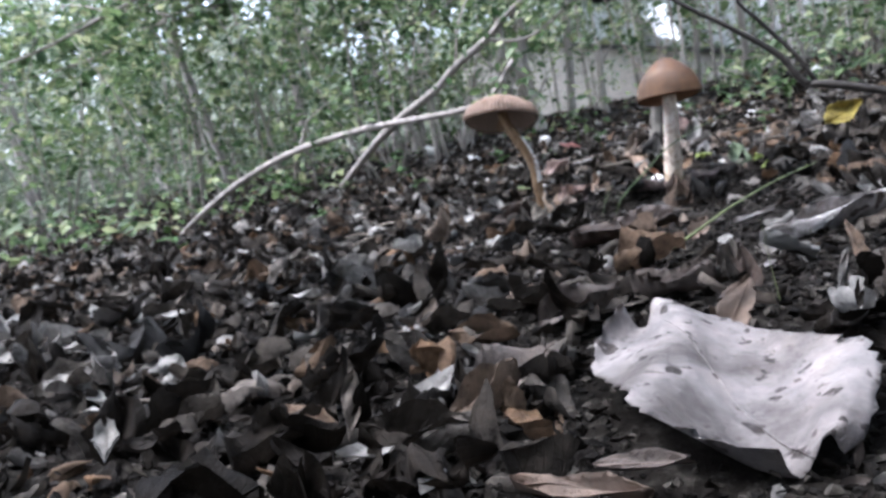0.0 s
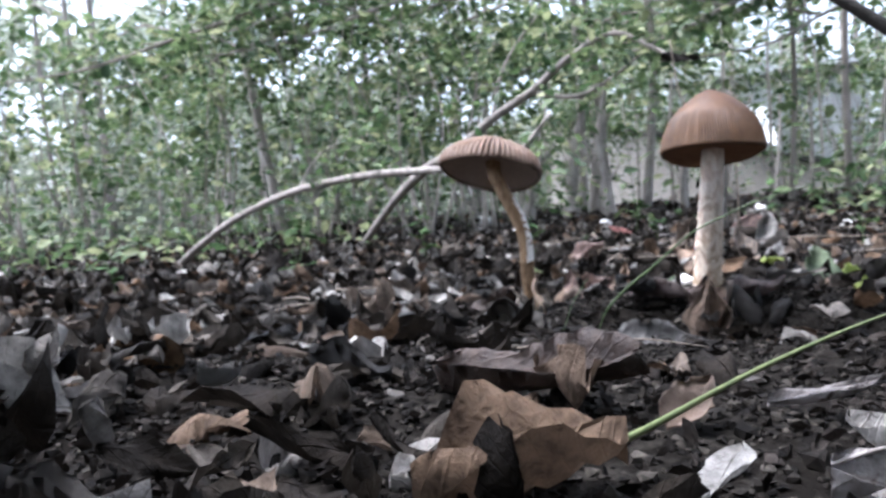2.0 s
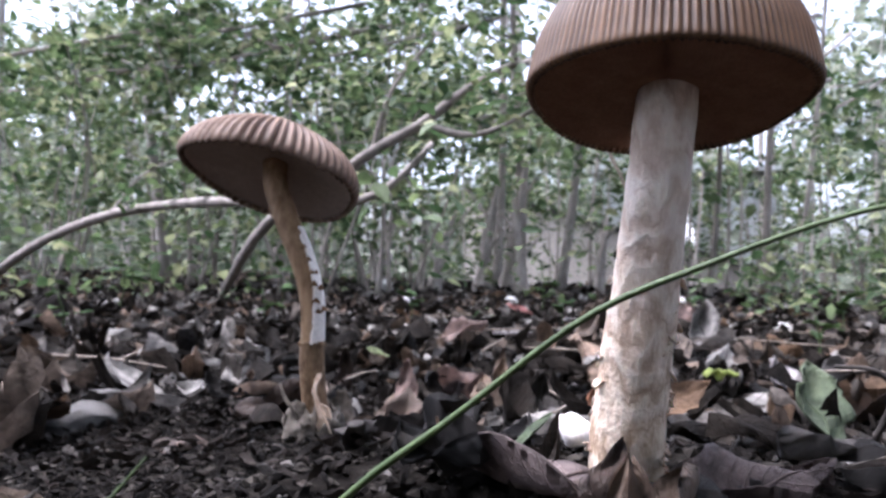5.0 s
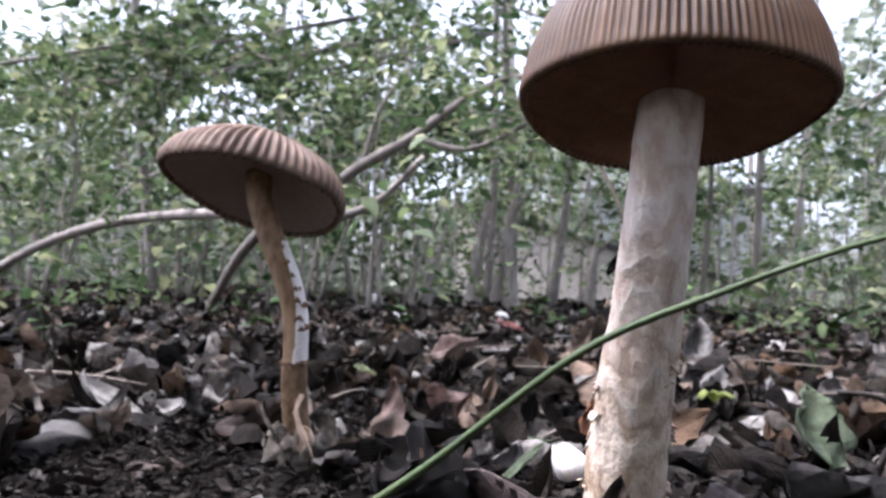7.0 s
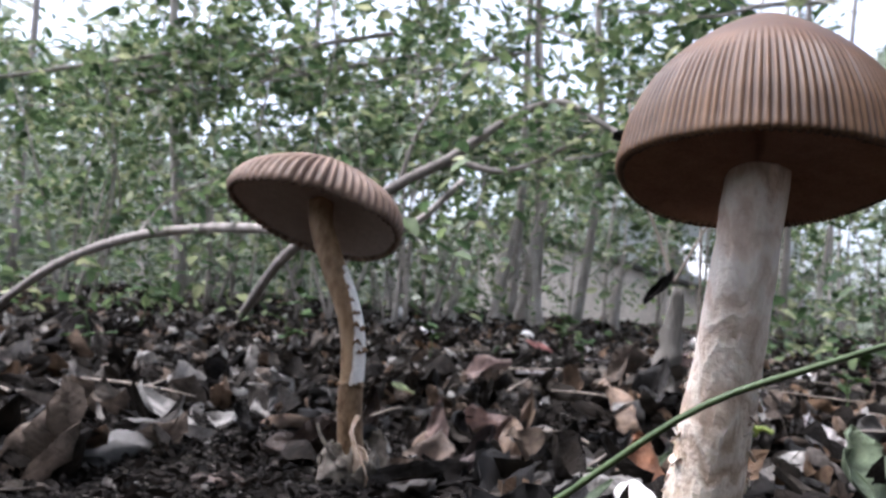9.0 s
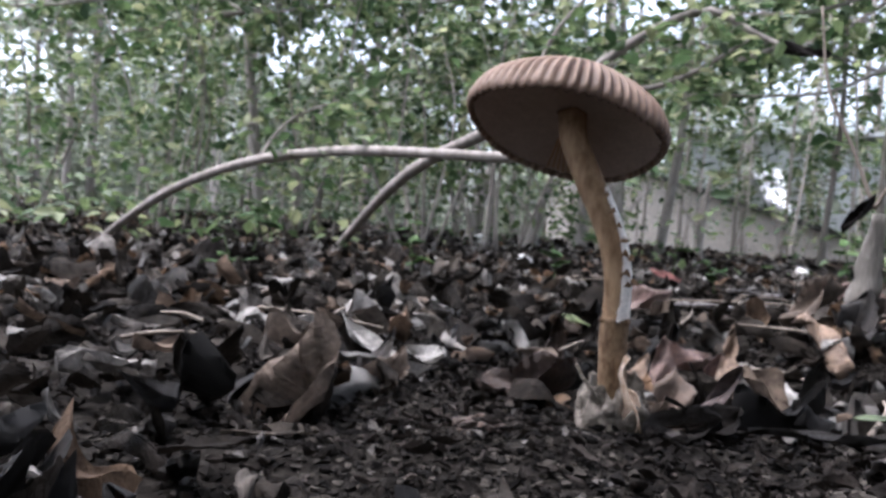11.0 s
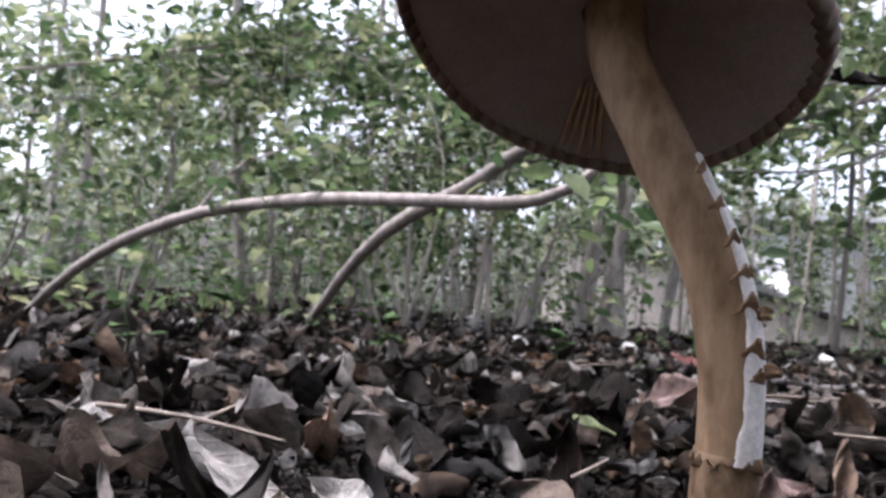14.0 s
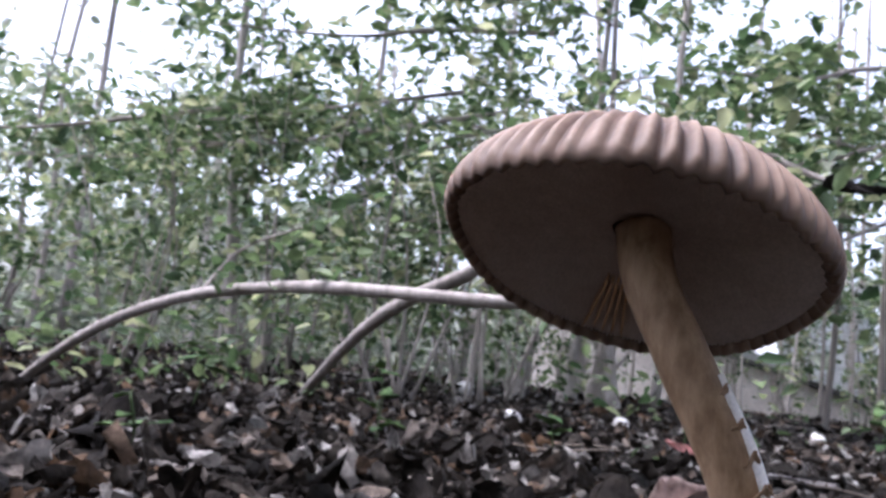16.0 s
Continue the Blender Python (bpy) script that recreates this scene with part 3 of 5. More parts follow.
# ---- the mushrooms ----
def cap_meshes(radius, height, profile, furrows, depth, start, seed, sag, hollow):
    """Skin and gills of a cap, in its own axes: rim plane at z = 0."""
    n = furrows * 6
    pr = spline([(r, z, 0) for r, z in profile], 30)
    verts, faces, mark = [], [], []
    rnd = random.Random(seed)
    amp = [rnd.uniform(0.6, 1.2) for _ in range(furrows)]
    for i, (r, z, _) in enumerate(pr):
        fade = ease((r - start) / (0.55 * (1 - start)))
        for k in range(n):
            th = 2 * math.pi * k / n
            ph = (k % 6) / 6
            g = (0.5 + 0.5 * math.cos(2 * math.pi * ph)) ** 1.1 * amp[(k // 6) % furrows] * fade * (0.55 + 0.45 * ease((z + 0.12) / 0.25))
            wob = 1 + 0.02 * math.sin(2 * th + seed) + 0.012 * math.sin(5 * th + 2 * seed)
            rr = max(0.0, r * radius * wob - g * depth * 0.8)
            verts.append((rr * math.cos(th), rr * math.sin(th), z * height - g * depth * 0.9 + sag * r * r * height * math.sin(2 * th + 1)))
            mark.append(min(1.0, g * 1.15))
    for i in range(len(pr) - 1):
        for k in range(n):
            k2 = (k + 1) % n
            faces.append((i * n + k2, i * n + k, (i + 1) * n + k, (i + 1) * n + k2))
    skin = (verts, faces, mark)
    gv, gf = [], []
    m = furrows * 8
    steps = [(0.945, 0.01)] + [(r, hollow * k) for r, k in ((0.90, 0.20), (0.7, 0.57), (0.45, 0.86), (0.2, 1.0), (0.12, 1.0))]
    for r, z in steps:
        for k in range(m):
            th = 2 * math.pi * k / m
            wob = 1 + 0.02 * math.sin(2 * th + seed) + 0.012 * math.sin(5 * th + 2 * seed)
            lam = (0, 1, 0, 0.6)[k % 4] * 0.06 * (1 if 0.2 < r < 0.97 else 0.15)
            rr = r * radius * wob
            gv.append((rr * math.cos(th), rr * math.sin(th), (z - lam) * height + sag * r * r * height * math.sin(2 * th + 1)))
    for i in range(len(steps) - 1):
        for k in range(m):
            k2 = (k + 1) % m
            gf.append((i * m + k, i * m + k2, (i + 1) * m + k2, (i + 1) * m + k))
    return skin, (gv, gf)


def axis_pose(place, axis, spin=0):
    z = Vector(axis).normalized()
    return Matrix.Translation(place) @ z.to_track_quat("Z", "Y").to_matrix().to_4x4() @ pose(0, 0, 0, 0, 0, spin)


def add_cap(parent, place, axis, skin, gills, mat, label, gill_label, under):
    me = mesh_of("cap", skin[0], skin[1], mat)
    att = me.attributes.new("furrow", "FLOAT", "POINT")
    att.data.foreach_set("value", skin[2])
    c = put("cap", me, parent, label, axis_pose(place, axis))
    g = put("gill_layer", mesh_of("gill_layer", gills[0], gills[1], under), parent, gill_label, axis_pose(place, axis))
    return c, g


def flap(points, widths, mat, thickness=0.0006, cup=0.3, n=12, m=7, seed=0, facing=(0, -1, 0)):
    """A thin torn strip along a line, cupped across, with a ragged end."""
    line = spline(points, n)
    w = np.interp(np.linspace(0, 1, n), np.linspace(0, 1, len(widths)), widths)
    tang = np.gradient(line, axis=0)
    rnd = random.Random(seed)
    verts = []
    for i in range(n):
        t = tang[i] / np.linalg.norm(tang[i])
        side = np.cross(t, np.array(facing, float))
        side /= np.linalg.norm(side) + 1e-9
        nor = np.cross(side, t)
        for j in range(m):
            u = 2 * j / (m - 1) - 1
            rag = 1 + (rnd.uniform(-0.25, 0.15) if abs(u) > 0.9 else 0)
            p = line[i] + side * u * 0.5 * w[i] * rag + nor * cup * w[i] * (u * u - 0.4)
            p = p + nor * 0.0007 * noise.noise(Vector(p * 500))
            if i == n - 1:
                p = p + t * rnd.uniform(-1, 1) * min(0.0015, 0.16 * max(widths))
            verts.append(p)
    quads = np.array([(i * m + j, (i + 1) * m + j, (i + 1) * m + j + 1, i * m + j + 1) for i in range(n - 1) for j in range(m - 1)])
    v = np.array(verts)
    me_v, me_q = np.vstack([v, v + np.array(facing) * -thickness]), None
    k = len(v)
    edges = {}
    for f in quads:
        for a, b in zip(f, np.roll(f, -1)):
            edges[(a, b)] = 1
    rim = np.array([(b, a, a + k, b + k) for a, b in edges if (b, a) not in edges])
    me_q = np.vstack([quads, quads[:, ::-1] + k, rim])
    return quads_mesh("flap", me_v, me_q, mat, leaf_uv(n, m, 2))


def build_bell_mushroom():
    base = (0.0157, 0.0237, gz(0.0157, 0.0237) - 0.004)
    top = hold("bell_mushroom", base, "tall tawny bell-capped mushroom with cream banded stem in leaf litter", "mushroom", "mushrooms")
    profile = [(0.0, 1.0), (0.11, 0.985), (0.26, 0.925), (0.45, 0.81), (0.65, 0.655), (0.82, 0.47), (0.94, 0.24), (0.985, 0.06), (1.0, -0.02), (0.985, -0.045), (0.955, -0.05), (0.90, -0.02)]
    skin, gills = cap_meshes(0.0240, 0.0300, profile, 116, 0.00042, 0.70, 3, 0.03, 0.03)
    cap, gill_layer = add_cap(top, (0.0230, 0.0060, 0.1128), (0.0, 0.20, 1.0), skin, gills, M_CAP, "tawny brown cap with a furrowed margin", "dark reddish brown gills", M_GILL)
    line = spline([base, (0.0172, 0.0205, 0.058), (0.0190, 0.0165, 0.074), (0.0208, 0.0125, 0.09), (0.0230, 0.0075, 0.113), (0.0234, 0.0060, 0.1225)], 70)
    rnd = random.Random(31)
    sv, sf = tube(line, [0.0074, 0.0070, 0.0064, 0.0059, 0.0055, 0.0051, 0.0048], 36, 0.10, 5)
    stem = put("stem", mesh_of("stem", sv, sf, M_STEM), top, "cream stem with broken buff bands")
    rnd = random.Random(8)
    for k in range(30):
        i = rnd.randrange(3, 30 if k % 3 else 60)
        th = rnd.choice((0, math.pi)) + rnd.uniform(-0.5, 0.5)
        r = float(np.interp(i / 70, [0, 1], [0.0069, 0.0048]))
        p = line[i] + np.array((math.cos(th), math.sin(th), 0)) * r * 0.97
        o = p + np.array((math.cos(th) * 0.0013, math.sin(th) * 0.0013, rnd.uniform(-0.0016, 0.001)))
        put("stem_scale", flap([p, 0.5 * (p + o) + (0, 0, 0.0004), o], [0.0036, 0.0026, 0.0009], M_STEM, 0.0004, 0.2, 5, 5, k, (math.cos(th), math.sin(th), 0.2)), stem)
    for k, (th, up) in enumerate(((2.9, 0.72), (3.3, 0.33), (2.6, 0.5))):
        r = 0.0240 * (1 - 0.6 * up)
        m = axis_pose((0.0230, 0.0060, 0.1128), (0.0, 0.20, 1.0))
        p = m @ Vector((r * math.cos(th) * 1.02, r * math.sin(th) * 1.02, 0.030 * up * 0.8))
        bm = bmesh.new()
        bmesh.ops.create_icosphere(bm, subdivisions=2, radius=0.0008)
        for v in bm.verts:
            v.co = v.co * (1 + 0.5 * noise.noise(v.co * 2500)) + p
        me = bpy.data.meshes.new("soil_crumb")
        bm.to_mesh(me)
        bm.free()
        me.materials.append(M_SOIL)
        put("soil_crumb", me, cap, "dark crumb of soil stuck to the cap")


SPLIT = -63  # degrees round the cap where its rim has torn open


def build_leaning_mushroom():
    base = (-0.1140, 0.1660, gz(-0.114, 0.166) - 0.003)
    top = hold("leaning_mushroom", base, "curved tan mushroom with a broad furrowed cap and torn white-scaled stem", "mushroom", "mushrooms")
    profile = [(0.0, 1.0), (0.15, 0.985), (0.35, 0.92), (0.55, 0.79), (0.72, 0.63), (0.86, 0.46), (0.95, 0.27), (1.0, 0.04), (0.985, -0.08), (0.955, -0.10), (0.93, -0.02)]
    skin, gills = cap_meshes(0.0392, 0.0240, profile, 60, 0.0016, 0.60, 5, 0.05, 0.28)
    cap, gill_layer = add_cap(top, (-0.1447, 0.1630, 0.1211), (0.07, 0.34, 0.94), skin, gills, M_CAPB, "greyish tan cap with a deeply furrowed edge", "cream gills in shade", M_GILLB)
    m_cap = axis_pose((-0.1447, 0.1630, 0.1211), (0.07, 0.34, 0.94))
    # Light falling through the split is put into these fins' orange colour.
    for k in range(5):
        th = radians(SPLIT + (k - 2) * 3.6)
        fin = [m_cap @ Vector((r * math.cos(th), r * math.sin(th), z)) for r, z in ((0.018, 0.0030), (0.026, 0.0005), (0.0380, -0.0012), (0.0380, 0.0012), (0.026, 0.0042), (0.018, 0.0055))]
        off = m_cap.to_3x3() @ Vector((-math.sin(th), math.cos(th), 0)) * 0.0003
        fv = [v + off for v in fin] + [v - off for v in fin]
        ff = [(0, 1, 4, 5), (1, 2, 3, 4), (11, 10, 7, 6), (10, 9, 8, 7)] + [(a, a + 6, (a + 1) % 6 + 6, (a + 1) % 6) for a in range(6)]
        put("gill", mesh_of("gill", fv, ff, M_GILLEDGE, False), gill_layer, "gill edge in brighter orange, for light through a split")
    line = spline([base, (-0.1185, 0.161, 0.026), (-0.1195, 0.159, 0.042), (-0.1193, 0.158, 0.056), (-0.1200, 0.1575, 0.070), (-0.1238, 0.157, 0.084), (-0.1318, 0.158, 0.100), (-0.1398, 0.1605, 0.116), (-0.1425, 0.163, 0.128)], 90)
    cut = 32
    sv, sf = tube(line[:cut], [0.0056, 0.0053, 0.0052, 0.0051], 32, 0.05, 2)
    sheath = put("stem_sheath", mesh_of("stem_sheath", sv, sf, M_SHEATH), top, "smooth tan lower sheath with a torn upper rim")
    sv, sf = tube(line[cut - 3:], [0.0048, 0.0049, 0.0051, 0.0052, 0.0054], 32, 0.05, 7)
    upper = put("upper_stem", mesh_of("upper_stem", sv, sf, M_STEMB), top, "buff curved upper stem")
    rnd = random.Random(4)
    for k in range(8):
        th = 2 * math.pi * (k + 0.3 * rnd.random()) / 8
        d = np.array((math.cos(th), math.sin(th), 0))
        p = line[cut - 3] + d * 0.0049
        q = p + d * 0.0003 + np.array((0, 0, rnd.uniform(0.0012, 0.0022)))
        put("torn_rim", flap([p, 0.5 * (p + q) + d * 0.0002, q], [0.0050, 0.0044, 0.0022], M_SHEATH, 0.0003, 0.1, 5, 7, k, tuple(d)), sheath)
    wv, wf, m = [], [], 15
    idx = list(range(cut - 2, 66))
    for n, i in enumerate(idx):
        edge = radians(-80) + 0.22 * noise.noise(Vector((i * 0.35, 3, 0))) + 0.026 * n
        for j in range(m):
            th = edge + (radians(38) - edge) * j / (m - 1)
            r = 0.00512 + 0.000012 * n + 0.00008 * noise.noise(Vector((i * 0.8, j * 0.7, 1))) - (0.0006 if j in (0, m - 1) else 0)
            along = line[i + 1] - line[i - 1]
            along = along / np.linalg.norm(along)
            out = np.array((math.cos(th), math.sin(th), 0.0))
            out = out - along * (along @ out)
            wv.append(line[i] + out / np.linalg.norm(out) * r)
    for n in range(len(idx) - 1):
        for j in range(m - 1):
            wf.append((n * m + j, n * m + j + 1, (n + 1) * m + j + 1, (n + 1) * m + j))
    put("white_flesh", mesh_of("white_flesh", wv, wf, M_WHITE), upper, "bare white flesh where the skin has torn away")
    for k, (i, th, h, w) in enumerate(((40, -40, 0.0018, 0.0030), (43, -48, 0.0026, 0.0042), (48, -46, 0.0030, 0.0046), (52, -44, 0.0026, 0.0040), (56, -42, 0.0024, 0.0036), (60, -40, 0.0022, 0.0034), (64, -36, 0.0020, 0.0030))):
        d = np.array((math.cos(radians(th)), math.sin(radians(th)), 0))
        p = line[i] + d * 0.0050
        o = p + d * 0.0011 + np.array((0, 0, h))
        put("skin_scale", flap([p, 0.5 * (p + o) + d * 0.0002, o], [w, w * 0.72, w * 0.16], M_SCALE, 0.0005, 0.10, 7, 6, 20 + k, tuple(d)), upper, "brown triangular tatter of stem skin")
    for k, (i, reach, w) in enumerate(((41, 0.0029, 0.0019), (48, 0.0023, 0.0023), (53, 0.0013, 0.0015))):
        d = np.array((0.94, -0.34, 0.0))
        p = line[i] + d * 0.0046
        pts = [p, p + d * reach * 0.5 + np.array((0, 0, 0.0007)), p + d * reach + np.array((0, 0, 0.0006))]
        put("skin_scale", flap(pts, [w * 0.8, w, w * 0.7], M_SCALE, 0.0012, 0.25, 8, 6, 30 + k, (-0.25, -0.80, 0.55)), upper, "brown tongue of stem skin peeled outward")
    for k, (th, h, w, out) in enumerate(((5.2, 0.016, 0.010, 0.008), (1.6, 0.022, 0.015, 0.007), (2.6, 0.020, 0.014, 0.009))):
        d = np.array((math.cos(th), math.sin(th), 0))
        b = np.array(base) + d * 0.0075
        pts = [b - (0, 0, 0.003), b + d * 0.004 + (0, 0, h * 0.4), b + d * out * 0.8 + (0, 0, h * 0.8), b + d * out * (0.5 + 0.3 * (k % 3)) + (0, 0, h)]
        put("volva_flap", flap(pts, [w * 0.8, w, w * 0.7, w * 0.25], M_VOLVA, 0.0008, 0.22, 14, 9, 40 + k, tuple(-d)), top, "torn papery flap of the sac round the stem foot")

    cv, cf, na, nh = [], [], 84, 24
    for inner in (0, 1):
        for i in range(nh):
            u = i / (nh - 1)
            for k in range(na):
                th = 2 * math.pi * k / na
                q = Vector((3 * math.cos(th), 3 * math.sin(th), 2.5 * u + 7))
                rim = 0.0195 + 0.0040 * noise.noise(q * Vector((1, 1, 0)) * 0.6) + 0.0024 * noise.noise(Vector((k * 0.6, 2, 5)))
                r = 0.0088 + 0.0042 * math.sin(math.pi * min(1, 0.15 + 0.75 * u)) + 0.0018 * noise.noise(q * 0.7) - 0.0014 * abs(noise.noise(q * 1.5)) + 0.0007 * noise.noise(q * 3.1) - 0.0012 * inner
                r -= 0.0028 * max(0, math.cos(th - 4.85)) ** 8 * u
                cv.append(np.array(base) + np.array((math.cos(th) * r - 0.0055, math.sin(th) * r - 0.0035, rim * u - 0.002)))
    for i in range(nh - 1):
        for k in range(na):
            a, b, c, d = i * na + k, i * na + (k + 1) % na, (i + 1) * na + (k + 1) % na, (i + 1) * na + k
            cf += [(a, b, c, d), (d + nh * na, c + nh * na, b + nh * na, a + nh * na)]
    for k in range(na):
        a, b = (nh - 1) * na + k, (nh - 1) * na + (k + 1) % na
        cf.append((a, b, b + nh * na, a + nh * na))
    put("volva", mesh_of("volva", cv, cf, M_VOLVA), top, "lumpy torn grey-buff sac round the stem foot")
    strands = (([(-0.1085, 0.157, 0.010), (-0.1100, 0.1525, 0.019), (-0.1112, 0.1520, 0.0235), (-0.1132, 0.1520, 0.0285), (-0.1150, 0.1520, 0.0340), (-0.1132, 0.1525, 0.0392)], [0.0074, 0.0062, 0.0038, 0.0020, 0.0015, 0.0019]),
               ([(-0.1098, 0.1550, 0.012), (-0.1086, 0.1535, 0.0230), (-0.1098, 0.1532, 0.0262), (-0.1118, 0.1528, 0.0278)], [0.0034, 0.0026, 0.0022, 0.0010]),
               ([(-0.1215, 0.1515, 0.0215), (-0.1245, 0.1510, 0.0262), (-0.1285, 0.1520, 0.0305), (-0.1315, 0.1540, 0.0345)], [0.0022, 0.0014, 0.0012, 0.0008]))
    for k in range(6):
        th = 3.0 + 0.62 * k
        d = np.array((math.cos(th), math.sin(th), 0))
        b = np.array(base) + d * (0.0115 + 0.001 * math.sin(3 * k)) + np.array((-0.0055, -0.0035, 0.004 + 0.0105 * ((k * 7) % 13) / 13))
        up = np.array((0, 0, 1)) + 0.6 * np.array((-d[1], d[0], 0)) * math.sin(2.1 * k)
        pts = [b - d * 0.0012, b + up * 0.002 + d * 0.0004, b + up * 0.0044 + d * (0.0010 * (k % 3) - 0.0006)]
        put("volva_shred", flap(pts, [0.0050, 0.0060, 0.0038], M_VOLVA, 0.0005, 0.25, 8, 7, 90 + k, tuple(-d)), top, "small curled shred of the torn sac")
    for k, (pts, w) in enumerate(strands):
        put("volva_strand", flap(pts, w, M_STRAND if k < 2 else M_VOLVA, 0.0010, 0.22, 18, 9, 70 + k, (-0.3, -1, 0)), top, "tall ragged cream strip with an orange edge" if k < 2 else "thin grey-buff strip of the torn sac")


build_bell_mushroom()
build_leaning_mushroom()


# ---- fallen leaves that stand out ----
leaf_thing("large_bleached_leaf", M_BLEACHED, (0.0270, -0.414, 0.0485), 112, -6, 2, 0.094, 0.063, "round", 0.10, 0.05, 0.30, 11, "large bleached grey-white fallen leaf with dark specks", nu=40, nv=31, rest=False)
leaf_thing("curled_pale_leaf", M_PALE, (0.086, -0.232, 0.046), 18, -4, 20, 0.066, 0.020, "narrow", 0.5, 0.4, 0.7, 12, "pale curled dead leaf lying on bare soil")
leaf_thing("rolled_brown_leaf", M_ROLLED, (0.017, -0.324, 0.045), -24, 0, 10, 0.034, 0.017, "ovate", 1.1, 0.7, 0.4, 211, "grey-brown leaf rolled into a humped tube", stalk=0.010)
leaf_thing("pointed_leaf", M_ROLLED, (0.036, -0.296, 0.046), 95, -62, 12, 0.020, 0.011, "ovate", 0.5, 0.5, 0.3, 212, "pointed dark leaf standing on end in soil")
leaf_thing("pointed_leaf", M_DARK, (0.044, -0.310, 0.048), 110, -70, -10, 0.020, 0.010, "ovate", 0.4, 0.5, 0.3, 213, "pointed dark leaf standing on end in soil")
leaf_thing("oval_tan_leaf", M_DULLTAN, (0.037, -0.366, 0.051), 50, -42, 30, 0.024, 0.013, "ovate", 0.3, 0.15, 0.2, 214, "smooth oval brown leaf with a pale patch, half upright")
leaf_thing("seed_husk", M_PALE, (0.054, -0.296, 0.046), 55, 0, 10, 0.009, 0.004, "ovate", 0.4, 0.4, 0.1, 215, "small pale seed husk on bare soil")
leaf_thing("grey_blade_leaf", M_DRY, (0.070, -0.345, 0.045), 70, -30, 55, 0.036, 0.012, "narrow", 0.3, 0.6, 0.3, 216, "narrow grey folded leaf on bare soil")
leaf_thing("grey_blade_leaf", M_DRY, (0.084, -0.300, 0.045), 100, -50, 30, 0.026, 0.012, "narrow", 0.3, 0.6, 0.3, 217, "narrow grey folded leaf on bare soil")
leaf_thing("curled_brown_leaf", M_ROLLED, (-0.018, -0.335, 0.046), 30, -8, 18, 0.034, 0.022, "ovate", 0.8, 0.4, 0.6, 218, "grey curled leaf lying over dark soil")
leaf_thing("curled_brown_leaf", M_DARK, (-0.010, -0.195, 0.046), -12, -4, 16, 0.060, 0.026, "ovate", 0.7, 0.5, 0.6, 219, "long dark curled leaf with a shaded hollow")
leaf_thing("curled_brown_leaf", M_ROLLED, (-0.030, -0.395, 0.046), 60, -6, 12, 0.036, 0.026, "ovate", 0.4, 0.3, 0.5, 220, "dull brown leaf beside the bleached leaf")
leaf_thing("brown_strip_leaf", M_DULLTAN, (-0.003, -0.470, 0.046), -22, -3, 16, 0.034, 0.012, "narrow", 0.4, 0.3, 0.4, 231, "long dull brown leaf lying before the bleached leaf")
leaf_thing("brown_strip_leaf", M_ROLLED, (0.010, -0.462, 0.047), -14, -6, 20, 0.022, 0.010, "narrow", 0.4, 0.3, 0.4, 232, "short grey-brown leaf under the bleached leaf's edge")
leaf_thing("yellow_leaf", M_YELLOW, (0.117, -0.122, 0.086), 20, -18, 62, 0.024, 0.015, "ovate", 0.4, 0.2, 0.6, 13, "yellow-brown leaf propped on a fallen limb", rest=False)
leaf_thing("round_lime_leaf", M_LIME, (0.0845, 0.048, 0.044), 60, 8, 58, 0.022, 0.019, "broad", 0.3, 0.1, 0.3, 14, "round yellow-green leaf half upright in litter")
leaf_thing("lobed_green_leaf", M_GREENLEAF, (0.0735, 0.190, 0.037), 100, -38, 30, 0.038, 0.030, "lobed", 0.4, 0.15, 0.4, 15, "dull grey-green lobed leaf leaning on dead leaves", rest=False)
leaf_thing("hanging_brown_leaf", M_MIDBROWN, (0.0185, -0.007, 0.024), 90, -80, 0, 0.058, 0.030, "lobed", 0.2, 0.08, 0.5, 311, "large brown torn leaf hanging upright before the mushroom foot", nu=24, nv=15, rest=False)
leaf_thing("folded_brown_leaf", M_MIDBROWN, (0.050, -0.026, 0.016), 22, -14, 42, 0.046, 0.028, "ovate", 0.8, 0.3, 0.5, 312, "warm brown folded leaf with a dark hollow", nu=24, nv=15)
leaf_thing("grey_flat_leaf", M_GREYLEAF, (0.000, -0.082, 0.032), 8, -4, 28, 0.046, 0.028, "lobed", 0.3, 0.2, 0.6, 313, "slate-grey weathered leaf tilted over dark soil", nu=24, nv=15)
leaf_thing("small_rust_leaf", M_DULLTAN, (0.029, -0.208, 0.047), 60, -24, 24, 0.018, 0.013, "ovate", 0.5, 0.3, 0.5, 314, "small dull rust-coloured leaf in shade")
leaf_thing("pale_strip_leaf", M_PALE, (0.057, -0.196, 0.047), 20, -6, 24, 0.026, 0.008, "narrow", 0.6, 0.3, 0.5, 315, "narrow bleached leaf lying flat")
leaf_thing("dark_upright_leaf", M_DARK, (0.015, 0.006, 0.033), 75, -50, 10, 0.022, 0.015, "ovate", 0.6, 0.4, 0.5, 16, "dark brown pointed leaf upright before the mushroom stem")
leaf_thing("dark_upright_leaf", M_DRY, (0.026, 0.000, 0.036), 60, -55, -20, 0.024, 0.017, "ovate", 0.5, 0.5, 0.5, 17, "grey-brown leaf propped against the mushroom stem")
leaf_thing("brown_flat_leaf", M_LILAC, (-0.006, 0.014, 0.044), 150, 4, 12, 0.040, 0.022, "ovate", 0.3, 0.2, 0.7, 18, "purplish brown leaf lying at the mushroom foot")
leaf_thing("brown_flat_leaf", M_LILAC, (0.038, 0.014, 0.044), 25, -10, 16, 0.030, 0.018, "lobed", 0.5, 0.3, 0.6, 19, "mauve-brown leaf spread beside the mushroom foot")
